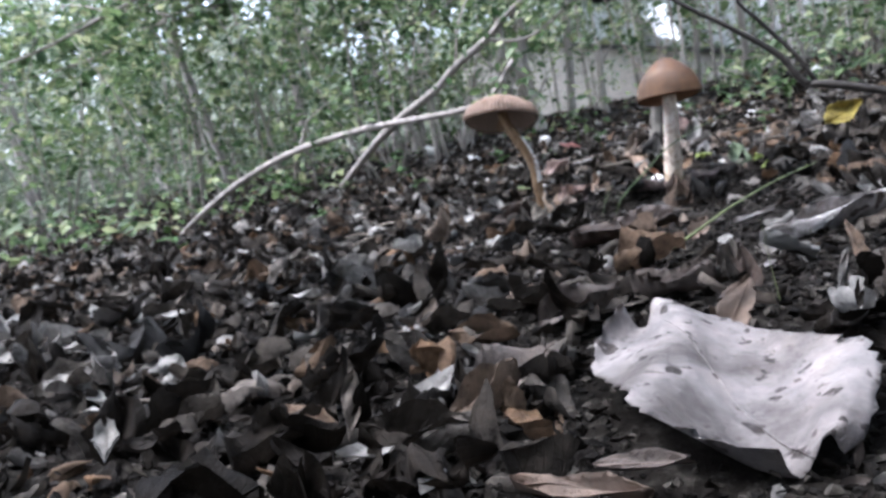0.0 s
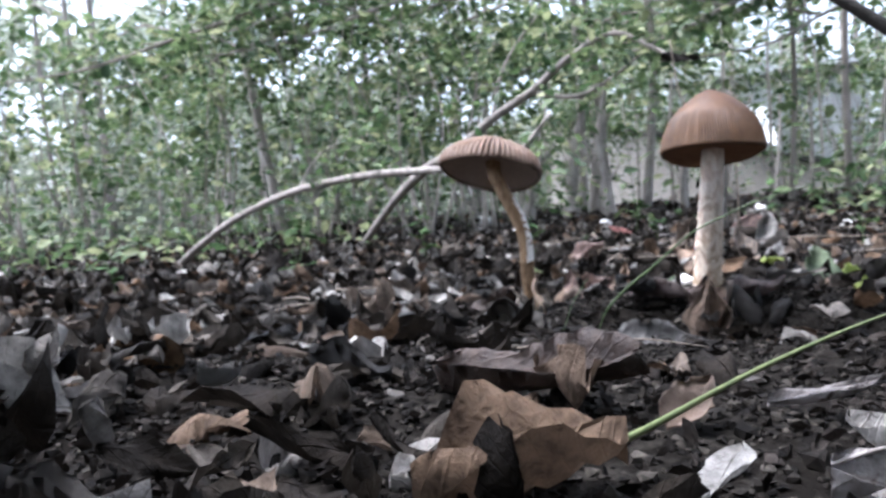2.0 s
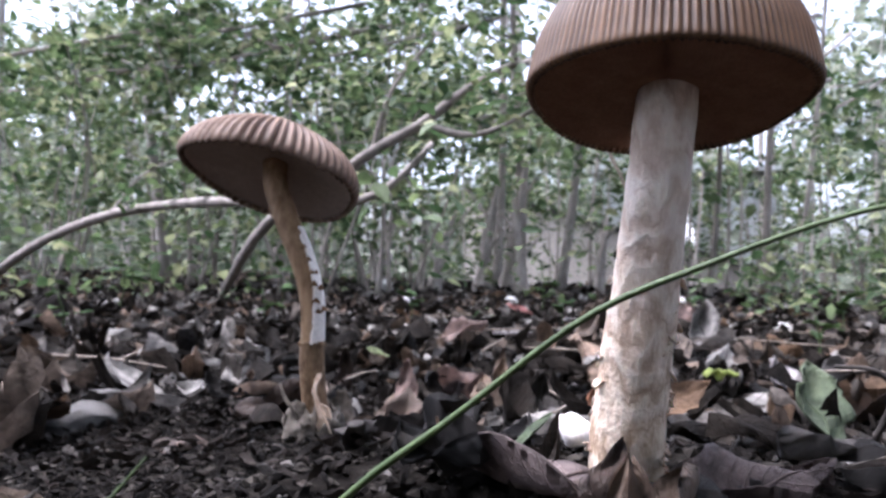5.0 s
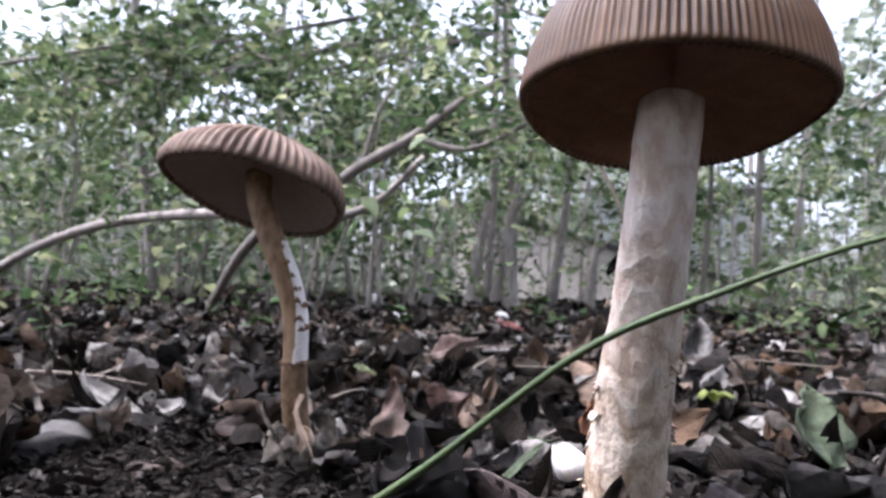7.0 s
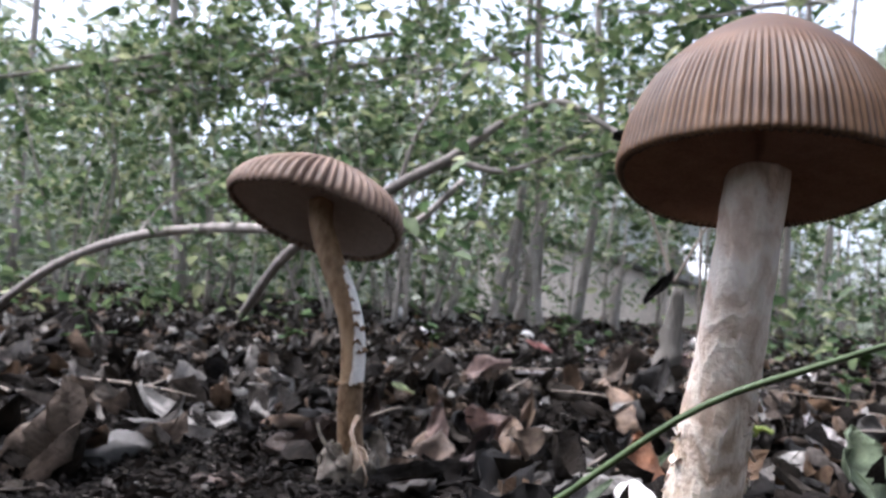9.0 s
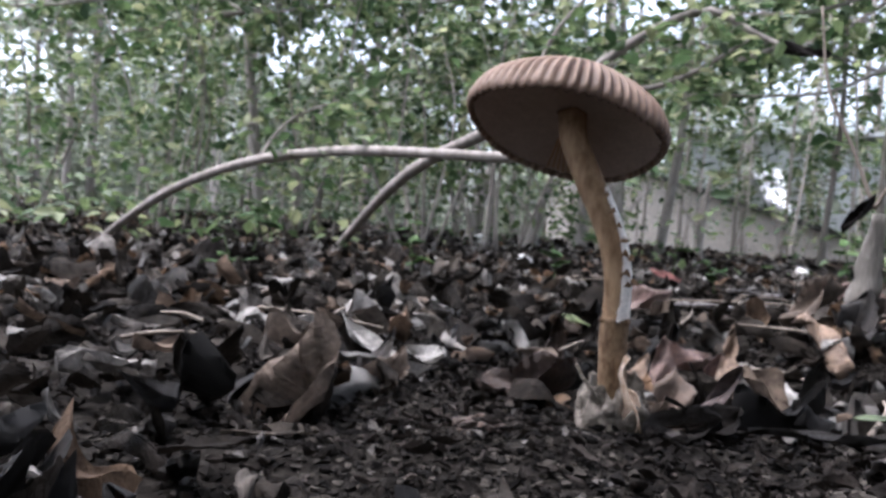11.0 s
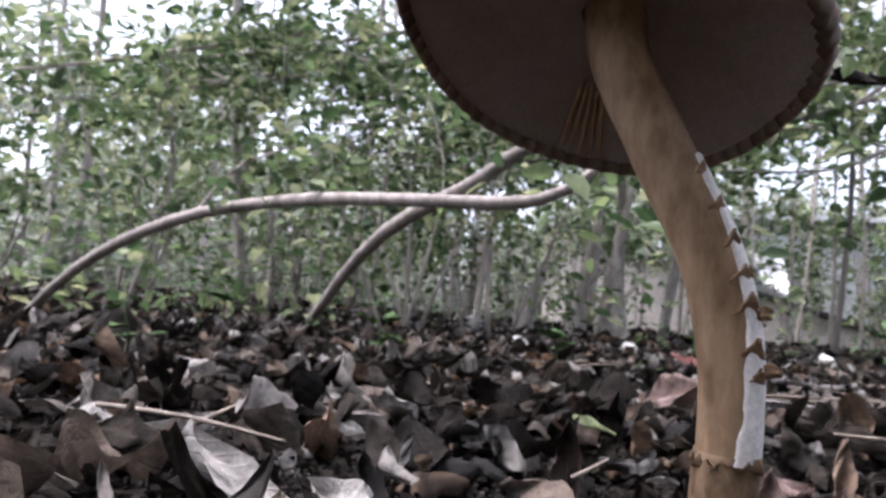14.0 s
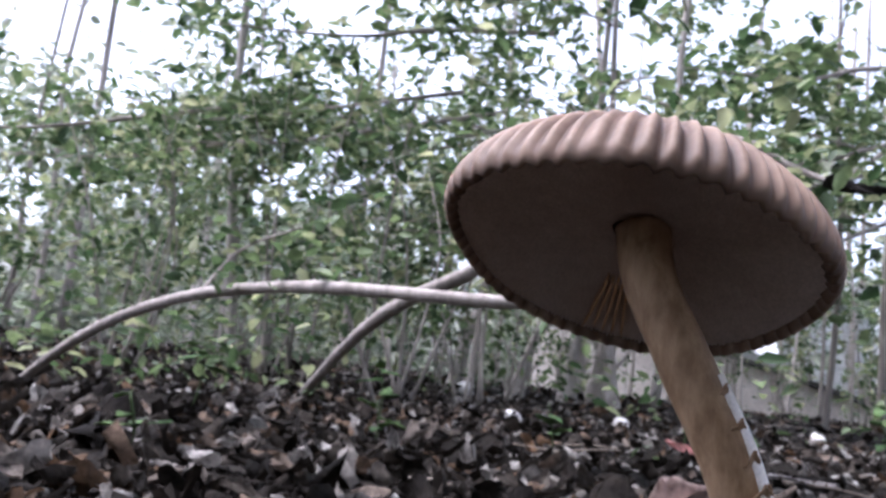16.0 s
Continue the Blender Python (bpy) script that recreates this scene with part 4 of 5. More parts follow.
leaf_thing("rust_red_leaf", M_RED, (-0.004, 0.190, 0.024), 115, -52, 12, 0.034, 0.024, "ovate", 0.3, 0.2, 0.4, 23, "rust-orange triangular leaf standing in litter")
leaf_thing("green_leaflet", M_GREENLEAF, (0.000, 0.205, 0.024), 50, -35, 10, 0.026, 0.009, "narrow", 0.3, 0.3, 0.2, 24, "small fresh green leaflet on brown leaves")
leaf_thing("green_leaflet", M_GREENLEAF, (-0.028, 0.175, 0.026), -12, -6, 10, 0.020, 0.008, "narrow", 0.2, 0.3, 0.2, 25, "small fresh green leaflet on brown leaves")
leaf_thing("green_leaflet", M_GREENLEAF, (-0.006, 0.045, 0.046), 55, -30, 6, 0.014, 0.005, "narrow", 0.2, 0.3, 0.2, 26, "small fresh green leaflet on brown leaves")
leaf_thing("pinkish_leaf", M_PINK, (0.026, 0.76, 0.036), 170, -10, 30, 0.060, 0.042, "ovate", 0.5, 0.3, 0.6, 27, "pinkish tan leaf catching the light")
leaf_thing("pinkish_leaf", M_PINK, (-0.156, 0.52, 0.03), 20, -20, 20, 0.045, 0.03, "ovate", 0.5, 0.3, 0.6, 28, "reddish tan leaf among dull litter")
leaf_thing("pale_strip_leaf", M_PALE, (-0.105, 0.54, 0.032), 4, 0, 8, 0.060, 0.010, "narrow", 0.2, 0.2, 0.3, 29, "narrow bleached leaf lying flat")
leaf_thing("pale_strip_leaf", M_PALE, (-0.075, 0.74, 0.036), -10, 0, 12, 0.055, 0.011, "narrow", 0.2, 0.2, 0.3, 30, "narrow bleached leaf lying flat")
leaf_thing("pale_grey_leaf", M_PALE, (0.079, 0.334, 0.024), 110, -35, 18, 0.042, 0.030, "lobed", 0.6, 0.3, 0.6, 31, "pale grey lobed leaf half upright")
for i, (x, y, ln, wd, yaw, tilt, lean, mt, lab) in enumerate((
        (-0.1025, 0.226, 0.025, 0.022, 95, -52, 8, M_DULLTAN, "upright tan dead leaf folded lengthwise"),
        (-0.0890, 0.318, 0.028, 0.020, 80, -58, 14, M_PINK, "rounded pinkish leaf leaning in litter"),
        (-0.0740, 0.560, 0.030, 0.026, 98, -30, 10, M_PINK, "curled pinkish leaf lying in litter"),
        (-0.1822, 0.3338, 0.034, 0.016, 110, -74, -8, M_DARK, "dark brown hooked leaf standing upright"),
        (-0.0900, 0.158, 0.018, 0.008, 24, -14, 34, M_DARK, "dark curled leaf beside the mushroom foot"),
        (-0.0830, 0.225, 0.032, 0.012, 40, -42, 24, M_LILAC, "mauve-grey leaf with a turned edge"),
        (-0.128, 0.285, 0.030, 0.016, 60, -60, 6, M_TAN, "upright tan dead leaf folded lengthwise"),
        (-0.045, 0.270, 0.034, 0.020, 75, -60, 20, M_DRY, "upright grey-brown crumpled leaf"),
        (-0.158, 0.128, 0.024, 0.016, 30, -4, 10, M_DARK, "grey weathered leaf at the mushroom foot"),
        (-0.165, 0.215, 0.045, 0.026, 15, -12, 20, M_DARK, "dark flat leaf in shade"),
        (-0.0800, 0.300, 0.032, 0.024, 110, -56, 10, M_TAN, "broad tan leaf standing on edge"),
        (-0.110, 0.350, 0.036, 0.028, 20, -15, 30, M_PINK, "pinkish crumpled leaf in litter"),
        (0.050, 0.360, 0.045, 0.028, 75, -40, 24, M_DRY, "crumpled grey leaf propped on others"),
        (0.115, 0.300, 0.045, 0.028, 20, -24, 24, M_DRY, "crumpled grey leaf propped on others"),
        (-0.030, 0.390, 0.050, 0.030, 130, -40, 18, M_TAN, "tan leaf with a raised edge"))):
    leaf_thing("curled_leaf", mt, (x, y, gz(x, y)), yaw, tilt, lean, ln, wd, "ovate", 0.9 if i % 2 else -0.7, 0.55, 0.7, 50 + i, lab, "curled leaves")
for i, (x, y, ln, yaw) in enumerate(((-0.012, 0.425, 0.05, 70), (0.016, 0.43, 0.045, 110), (-0.035, 0.45, 0.048, 20), (0.040, 0.46, 0.05, 95))):
    leaf_thing("curled_leaf", M_DRY, (x, y, gz(x, y)), yaw, -42, 14, ln, ln * 0.6, "ovate", 0.7, 0.4, 0.7, 150 + i, "crumpled grey-brown leaf round the broken stump", "curled leaves")
leaf_thing("pale_green_leaf", M_PALEGREEN, (-0.1831, 0.3877, 0.024), 150, -8, 22, 0.026, 0.012, "narrow", 0.4, 0.3, 0.3, 70, "long pale green leaf lying on litter")
leaf_thing("pink_oval_leaf", M_PINK, (-0.1104, 0.25, 0.024), 96, -80, 4, 0.026, 0.0125, "ovate", 0.25, 0.15, 0.35, 401, "upright pinkish speckled oval leaf beside the mushroom foot")
leaf_thing("twisted_leaf", M_TAN, (-0.0851, 0.3532, 0.022), 84, -66, 24, 0.028, 0.016, "narrow", 0.7, 0.3, 0.6, 402, "pale tan twisted leaf standing upright")
# Both leaves are near black so their colour carries the hollow's shade.
leaf_thing("dark_hollow_leaf", M_BLACK, (-0.0930, 0.1600, 0.013), 38, -6, 24, 0.032, 0.020, "ovate", 0.6, 0.3, 0.4, 403, "curled leaf coloured near black for the hollow's deep shade", rest=False)
leaf_thing("dark_hollow_leaf", M_BLACK, (-0.0830, 0.1740, 0.013), 60, -8, 16, 0.030, 0.022, "ovate", 0.6, 0.3, 0.4, 404, "curled leaf coloured near black for the hollow's deep shade", rest=False)
# Tan strip added to draw the light along the dark leaf's edge.
leaf_thing("rust_edged_leaf", M_DULLTAN, (-0.0970, 0.1610, 0.014), 34, -10, 60, 0.026, 0.006, "narrow", 0.4, 0.3, 0.3, 405, "narrow dull tan strip drawn as a dark leaf's lit edge")
leaf_thing("rose_leaf", M_ROSE, (-0.1796, 0.8678, 0.040), 160, -14, 30, 0.042, 0.015, "narrow", 0.5, 0.3, 0.5, 406, "rose-red fallen leaf on dull litter")

SHARED = []
for k in range(18):
    v, q = TEMPLATES[k]
    SHARED.append(quads_mesh("fallen_leaf", *thick(v, q, 0.006), M_DRY, leaf_uv(10, 7, 2)))
for x, y, z, yaw, tilt, lean, size, k in scatter(260, -0.24, 0.17, -0.34, 0.46, (0.018, 0.036), 9, 0.36, 0.010):
    r = turn_of(yaw, tilt, lean)
    low = ((TEMPLATES[k][0] * size) @ r.T)[:, 2].min()
    ob = new("fallen_leaf", SHARED[k])
    ob.matrix_basis = Matrix.Translation((x, y, max(z, gz(x, y) - low * 0.55))) @ Matrix(r.tolist()).to_4x4() @ Matrix.Scale(size, 4)
    tagged(ob, "dry grey-brown curled leaf lying in the litter", "leaf", "fallen leaves")


# ---- small growth on the ground ----
def blade(name, points, width, mat, label, category="grass"):
    line = spline(points, 30)
    v, f = [], []
    for i, p in enumerate(line):
        t = i / 29
        w = width * (1 - 0.75 * t) * min(1, 0.5 + 3 * t)
        v += [p + np.array((0, 0, w * 0.5)), p + np.array((0, -0.35 * w, 0)), p - np.array((0, 0, w * 0.5)), p + np.array((0, 0.2 * w, 0))]
    for i in range(29):
        for k in range(4):
            f.append((4 * i + k, 4 * i + (k + 1) % 4, 4 * i + 4 + (k + 1) % 4, 4 * i + 4 + k))
    return tagged(new(name, mesh_of(name, v, f, mat)), label, category, "grass blades")


blade("grass_blade", [(-0.034, -0.030, gz(-0.034, -0.03)), (-0.026, -0.030, 0.040), (-0.016, -0.030, 0.0515), (-0.003, -0.030, 0.0617), (0.0141, -0.030, 0.0757), (0.029, -0.030, 0.083), (0.045, -0.029, 0.0893), (0.062, -0.027, 0.093)], 0.0019, M_GRASS, "single arching green grass blade crossing before the stem")
blade("straw_stalk", [(0.008, -0.254, 0.046), (0.022, -0.232, 0.048), (0.045, -0.19, 0.0525), (0.075, -0.14, 0.056), (0.105, -0.09, 0.056)], 0.0022, M_STRAW, "pale green straw lying across the leaves")
blade("straw_stalk", [(0.052, -0.345, 0.040), (0.050, -0.343, 0.060), (0.049, -0.342, 0.076)], 0.0024, M_STRAW, "short yellow straw standing by the bleached leaf")
blade("grass_blade", [(-0.034, -0.075, 0.040), (-0.030, -0.07, 0.052), (-0.024, -0.065, 0.062)], 0.0016, M_GRASS, "short green grass blade in litter")


def twig(points, radii, mat, label, name="twig", sides=8):
    v, f = tube(spline(points, 26), radii, sides, 0.15, 3)
    return tagged(new(name, mesh_of(name, v, f, mat)), label, "twig", "twigs")


twig([(-0.03, -0.148, 0.048), (-0.01, -0.145, 0.05), (0.01, -0.143, 0.05), (0.028, -0.14, 0.047)], [0.0004, 0.0002], M_TWIG, "thin dead twig lying over leaves")
twig([(-0.14, 0.53, 0.035), (-0.05, 0.54, 0.04), (0.05, 0.535, 0.038), (0.14, 0.53, 0.035)], [0.0009, 0.0007], M_TWIG, "straight thin dead twig over the litter")
twig([(0.088, 0.16, 0.03), (0.092, 0.155, 0.046), (0.086, 0.15, 0.054), (0.074, 0.15, 0.055)], [0.0012, 0.0006], M_DARKBARK, "thin dark hooked twig above the litter")
rt = random.Random(77)
for k in range(26):
    x, y, a, l = rt.uniform(-0.35, 0.25), rt.uniform(0.12, 0.9), rt.uniform(0, 3.14), rt.uniform(0.03, 0.08)
    z = gz(x, y) + 0.014
    if (x - 0.016) ** 2 + (y - 0.02) ** 2 < 0.004 or (x + 0.105) ** 2 + (y - 0.08) ** 2 < 0.012:
        continue
    d = np.array((math.cos(a), math.sin(a), rt.uniform(-0.1, 0.15))) * l * 0.5
    p = np.array((x, y, z))
    twig([p - d, p + np.array((0.003, -0.002, 0.002)), p + d], [0.0011, 0.0006], M_TWIG, "thin dead twig lying over leaves", sides=6)


def petals(name, place, size, count, label, category, mat, seed, parts="lobe"):
    """A small white fungus or sprout of a few cupped lobes."""
    root = hold(name, place, label, category)
    rnd = random.Random(seed)
    for k in range(count):
        th = 6.283 * k / count + rnd.uniform(-0.4, 0.4)
        d = np.array((math.cos(th), math.sin(th), 0))
        p = np.array(place)
        pts = [p - (0, 0, 0.001), p + d * size * 0.4 + (0, 0, size * rnd.uniform(0.2, 0.5)), p + d * size + (0, 0, size * rnd.uniform(0.0, 0.6))]
        if parts == "lobe":
            bm = bmesh.new()
            bmesh.ops.create_icosphere(bm, subdivisions=3, radius=size * rnd.uniform(0.55, 0.8))
            for v in bm.verts:
                v.co = v.co * (1 + 0.35 * noise.noise(v.co * (1.3 / size))) + Vector(p + d * size * 0.45)
            me = bpy.data.meshes.new("lobe")
            bm.to_mesh(me)
            bm.free()
            me.materials.append(mat)
            me.polygons.foreach_set("use_smooth", [True] * len(me.polygons))
            put(parts, me, root)
            continue
        put(parts, flap(pts, [size * 0.5, size * 0.9, size * 0.45], mat, size * 0.12, 0.25, 9, 7, seed + k, (0, 0, 1)), root)
    return root


petals("white_fungus", (0.0030, 0.046, 0.047), 0.0046, 4, "small bright white fungus lobes beside the stem foot", "fungus", M_WHITE, 1)
petals("white_fungus", (0.0286, 0.249, gz(0.0286, 0.249) + 0.010), 0.0050, 3, "small bright white fungus lobes in litter", "fungus", M_WHITE, 2)
petals("yellow_sprout", (0.0450, 0.300, gz(0.045, 0.300) + 0.020), 0.0085, 3, "small yellow-green three-leaved sprout", "seedling", M_LIME, 3, "leaflet")
petals("white_fungus", (0.018, 1.80, gz(0.018, 1.8) + 0.02), 0.015, 3, "small white fungus lobes far back in litter", "fungus", M_WHITE, 4)
for x, y, s in ((-0.50, 1.33, 0.018), (0.55, 2.7, 0.03), (0.16, 1.05, 0.012), (-0.9, 2.2, 0.03), (-0.35, 1.6, 0.016)):
    bm = bmesh.new()
    bmesh.ops.create_icosphere(bm, subdivisions=3, radius=s)
    for v in bm.verts:
        v.co *= 1 + 0.3 * noise.noise(v.co * (0.8 / s))
        v.co.z *= 0.75
    me = bpy.data.meshes.new("pebble")
    bm.to_mesh(me)
    bm.free()
    me.materials.append(M_STONE)
    me.polygons.foreach_set("use_smooth", [True] * len(me.polygons))
    ob = tagged(new("pebble", me), "pale rounded pebble lying in the litter", "stone", "pebbles")
    ob.location = (x, y, gz(x, y) + s * 0.55)


def seedling(x, y, height, leaf, seed):
    """A thin stem with a few small broad leaves."""
    rnd = random.Random(seed)
    z = gz(x, y)
    root = hold("seedling", (x, y, z), "small green woodland seedling growing through the litter", "seedling", "seedlings")
    top = np.array((x + rnd.uniform(-0.2, 0.2) * height, y + rnd.uniform(-0.2, 0.2) * height, z + height))
    base = np.array((x, y, z - 0.005))
    line = spline([base, 0.5 * (base + top) + (0.004, 0.003, 0), top], 8)
    v, f = tube(line, [0.0014, 0.0007], 6, 0.1, seed)
    put("stem", mesh_of("stem", v, f, M_GRASS), root)
    for k in range(rnd.randint(4, 7)):
        lv, lq = thick(*leaf_grid(leaf * rnd.uniform(0.7, 1.2), leaf * 0.55, "ovate", rnd.uniform(-0.6, 0.3), 0.3, 0.3, seed * 10 + k, 8, 5), 0.0003)
        turn = turn_of(rnd.uniform(0, 6.28), rnd.uniform(-0.5, 0.3), rnd.uniform(-0.3, 0.3))
        at = line[rnd.randint(4, 7)] + np.array((leaf * 0.5, 0, 0)) @ turn.T
        put("leaf", quads_mesh("leaf", lv @ turn.T + at, lq, M_SEEDLING, leaf_uv(8, 5, 2)), root)


for k, (x, y, h, leaf) in enumerate(((-0.42, 0.62, 0.05, 0.024), (-0.30, 0.78, 0.06, 0.026), (-0.55, 0.9, 0.07, 0.03), (-0.12, 0.85, 0.05, 0.024), (0.14, 0.62, 0.045, 0.022), (0.22, 0.95, 0.07, 0.03),
                                     (-0.72, 0.75, 0.08, 0.032), (-0.9, 1.05, 0.09, 0.035), (-0.2, 1.15, 0.08, 0.032), (0.06, 1.2, 0.08, 0.032), (-0.5, 0.42, 0.045, 0.022), (-0.66, 0.28, 0.05, 0.024))):
    seedling(x, y, h, leaf, 40 + k)

# ---- woodland ----
def leaf_cloud(centres, size, seed, up=0.35):
    """Small folded leaves (two quads each) at the given places."""
    rs = np.random.RandomState(seed)
    n = len(centres)
    yaw = rs.uniform(0, 2 * np.pi, n)
    pit = rs.normal(-0.15, 0.45, n)
    rol = rs.normal(0, 0.6, n)
    ln = size * rs.uniform(0.6, 1.25, n)
    f = np.stack([np.cos(yaw) * np.cos(pit), np.sin(yaw) * np.cos(pit), np.sin(pit)], -1)
    side = np.stack([-np.sin(yaw), np.cos(yaw), np.zeros(n)], -1)
    nor = np.cross(f, side)
    s2 = side * np.cos(rol)[:, None] + nor * np.sin(rol)[:, None]
    n2 = np.cross(f, s2)
    w = ln * rs.uniform(0.22, 0.32, n)
    c = np.asarray(centres)
    def at(a, b, h):
        return c + f * (ln * a)[:, None] + s2 * (w * b)[:, None] + n2 * (w * h)[:, None]
    v = np.stack([at(0, 0, 0), at(0.28, 0.95, 0.35), at(0.68, 0.75, 0.3), at(1, 0, -0.15), at(0.68, -0.75, 0.3), at(0.28, -0.95, 0.35)], 1).reshape(-1, 3)
    b = np.arange(n)[:, None] * 6
    q = np.concatenate([b + np.array([0, 1, 2, 3]), b + np.array([0, 3, 4, 5])], 0)
    return v, q


def sprays(rs, starts, dirs, length, per, spread):
    """Leaf places in twos along thin twigs."""
    out = []
    for s, d in zip(starts, dirs):
        k = rs.uniform(0.15, 1, per)[:, None]
        bend = np.array((0, 0, -0.25)) * (k ** 2) * length
        out.append(s + d * k * length + bend + rs.normal(0, spread, (per, 3)))
    return np.vstack(out)


def thinned(c, rs, level=0.95, left=0.06):
    """Drops most leaves of two low gaps in the far woods, and of the open sky between the crowns."""
    az, up = np.degrees(np.arctan2(c[:, 0], c[:, 1])), c[:, 2] / np.hypot(c[:, 0], c[:, 1])
    gap = (((az > 5) & (az < 12)) | ((az > -24) & (az < -19))) & (up > 0.02) & (up < 0.14)
    waves = np.sin(az * 0.33 + 1.4 * np.sin(up * 13)) + np.sin(up * 24 + az * 0.19 + 2.0) + 0.7 * np.sin(az * 0.9 - up * 19)
    sky_gap = (up > 0.12) & (waves > level - 2.2 * np.minimum(up - 0.12, 0.25))
    return c[~(gap | sky_gap) | (rs.rand(len(c)) < np.where(sky_gap, left, 0.25))]


def tree(x, y, height, radius, seed, bark, leaf, crown_from, crown_radius, leaves, lean=(0, 0), limbs=5, name="tree", label="", category="tree", bow=0.32, mat=None, sides=10):
    rs = np.random.RandomState(seed)
    radius *= 0.68
    z0 = gz(x, y) - 0.03
    root = hold(name, (x, y, z0 + 0.03), label, category, "woodland trees")
    top = np.array((x + lean[0] * height, y + lean[1] * height, z0 + height))
    base = np.array((x, y, z0))
    mid = [base + (top - base) * k + np.append(rs.normal(0, bow * radius * 6, 2), 0) for k in (0.25, 0.5, 0.75)]
    line = spline([base, *mid, top], 22)
    v, f = tube(line, [radius * 1.5, radius * 1.05, radius * 0.9, radius * 0.7, radius * 0.35], sides, 0.12, seed)
    put("trunk", mesh_of("trunk", v, f, bark), root)
    starts, dirs = [], []
    for k in range(limbs):
        i = int(np.interp(rs.uniform(crown_from, 0.95), [0, 1], [0, 21]))
        a = rs.uniform(0, 2 * np.pi)
        d = np.array((math.cos(a), math.sin(a), rs.uniform(0.15, 0.8)))
        d /= np.linalg.norm(d)
        l = crown_radius * rs.uniform(0.6, 1.15)
        e = line[i] + d * l
        m = line[i] + d * l * 0.5 + np.append(rs.normal(0, 0.05 * l, 2), 0.06 * l)
        seg = spline([line[i], m, e], 9)
        v, f = tube(seg, [radius * 0.45, radius * 0.28, radius * 0.1], 6, 0.1, k)
        put("limb", mesh_of("limb", v, f, bark), root)
        for _ in range(max(2, int(leaves / limbs / 20))):
            j = rs.randint(2, 9)
            dd = d + rs.normal(0, 0.8, 3)
            starts.append(seg[j])
            dirs.append(dd / np.linalg.norm(dd))
    if leaves:
        c = sprays(rs, starts, dirs, crown_radius * 0.30, 20, leaf * 0.9)
        c = c[c[:, 2] > z0 + 0.06]
        c = thinned(c, rs, 1.25, 0.2) if y > 1 else c
        put("crown", quads_mesh("crown", *leaf_cloud(c, leaf, seed), mat or M_FOLIAGE), root)
    return root


def shrub(x, y, height, spread, leaf, leaves, seed, label="leafy green understorey shrub with thin stems"):
    rs = np.random.RandomState(seed)
    z0 = gz(x, y) - 0.02
    root = hold("shrub", (x, y, z0 + 0.02), label, "shrub", "understorey shrubs")
    starts, dirs = [], []
    for k in range(6):
        a = rs.uniform(0, 2 * np.pi)
        e = np.array((x + math.cos(a) * spread * rs.uniform(0.2, 0.9), y + math.sin(a) * spread * rs.uniform(0.2, 0.9), z0 + height * rs.uniform(0.65, 1.0)))
        b = np.array((x + rs.normal(0, 0.03), y + rs.normal(0, 0.03), z0))
        seg = spline([b, 0.55 * b + 0.45 * e + np.append(rs.normal(0, 0.05, 2), 0.1 * height), e], 12)
        v, f = tube(seg, [0.003 + 0.002 * height, 0.0022, 0.001], 6, 0.1, k)
        put("stem", mesh_of("stem", v, f, M_BARK), root)
        for _ in range(int(leaves / 6 / 14)):
            j = rs.randint(3, 12)
            d = rs.normal(0, 1, 3) * np.array((1, 1, 0.6))
            starts.append(seg[j])
            dirs.append(d / np.linalg.norm(d))
    c = sprays(rs, starts, dirs, spread * 0.5, 14, leaf * 0.7)
    c = c[c[:, 2] > z0 + 0.05]
    put("foliage", quads_mesh("foliage", *leaf_cloud(c, leaf, seed + 1), M_FOLIAGE), root)
    return root


TREE = "slender woodland tree with grey bark and a loose leafy crown"
PALE = "slender pale-barked sapling with sparse leaves"
# the trunks that stand out
tree(-0.42, 2.8, 2.6, 0.020, 1, M_PALEBARK, 0.05, 0.35, 0.7, 800, (0.03, 0), 6, label=PALE)
tree(-0.57, 2.8, 2.4, 0.020, 2, M_BARK, 0.05, 0.35, 0.6, 700, (-0.02, 0.02), 6, label=TREE)
tree(0.115, 2.8, 2.2, 0.012, 3, M_BARK, 0.045, 0.4, 0.5, 500, (0.01, 0), 5, label=TREE)
tree(-0.72, 3.0, 2.5, 0.022, 4, M_PALEBARK, 0.05, 0.4, 0.7, 800, (0.02, 0), 6, label=PALE)
tree(0.36, 3.4, 3.0, 0.018, 5, M_BARK, 0.05, 0.4, 0.8, 900, (0.0, 0.0), 6, label=TREE)
rs_t = np.random.RandomState(12)
placed = 0
for x, y, h in ((-0.85, 5.4, 2.4), (-0.25, 5.6, 2.2), (0.30, 5.3, 2.3), (-0.55, 4.9, 2.0), (0.05, 5.1, 2.0)):
    tree(x, y, h, 0.014, 900 + int(100 * x), M_BARK, 0.05, 0.2, 0.6, 520, (0.02, 0), 6, label="thin dark sapling with drooping green sprays", sides=8)
while placed < 21:
    a, d = radians(rs_t.uniform(-70, 32)), rs_t.uniform(2.8, 8.0)
    x, y = d * math.sin(a), d * math.cos(a)
    if -9 < math.degrees(a) < 5 and d > 3:
        continue
    r = rs_t.uniform(0.009, 0.028)
    tree(x, y, rs_t.uniform(2.4, 4.2), r, 100 + placed, M_PALEBARK if rs_t.rand() < 0.4 else M_BARK, 0.085, 0.4, rs_t.uniform(0.6, 1.1), 270,
         tuple(rs_t.normal(0, 0.05, 2)), 5, label=TREE, sides=8)
    placed += 1
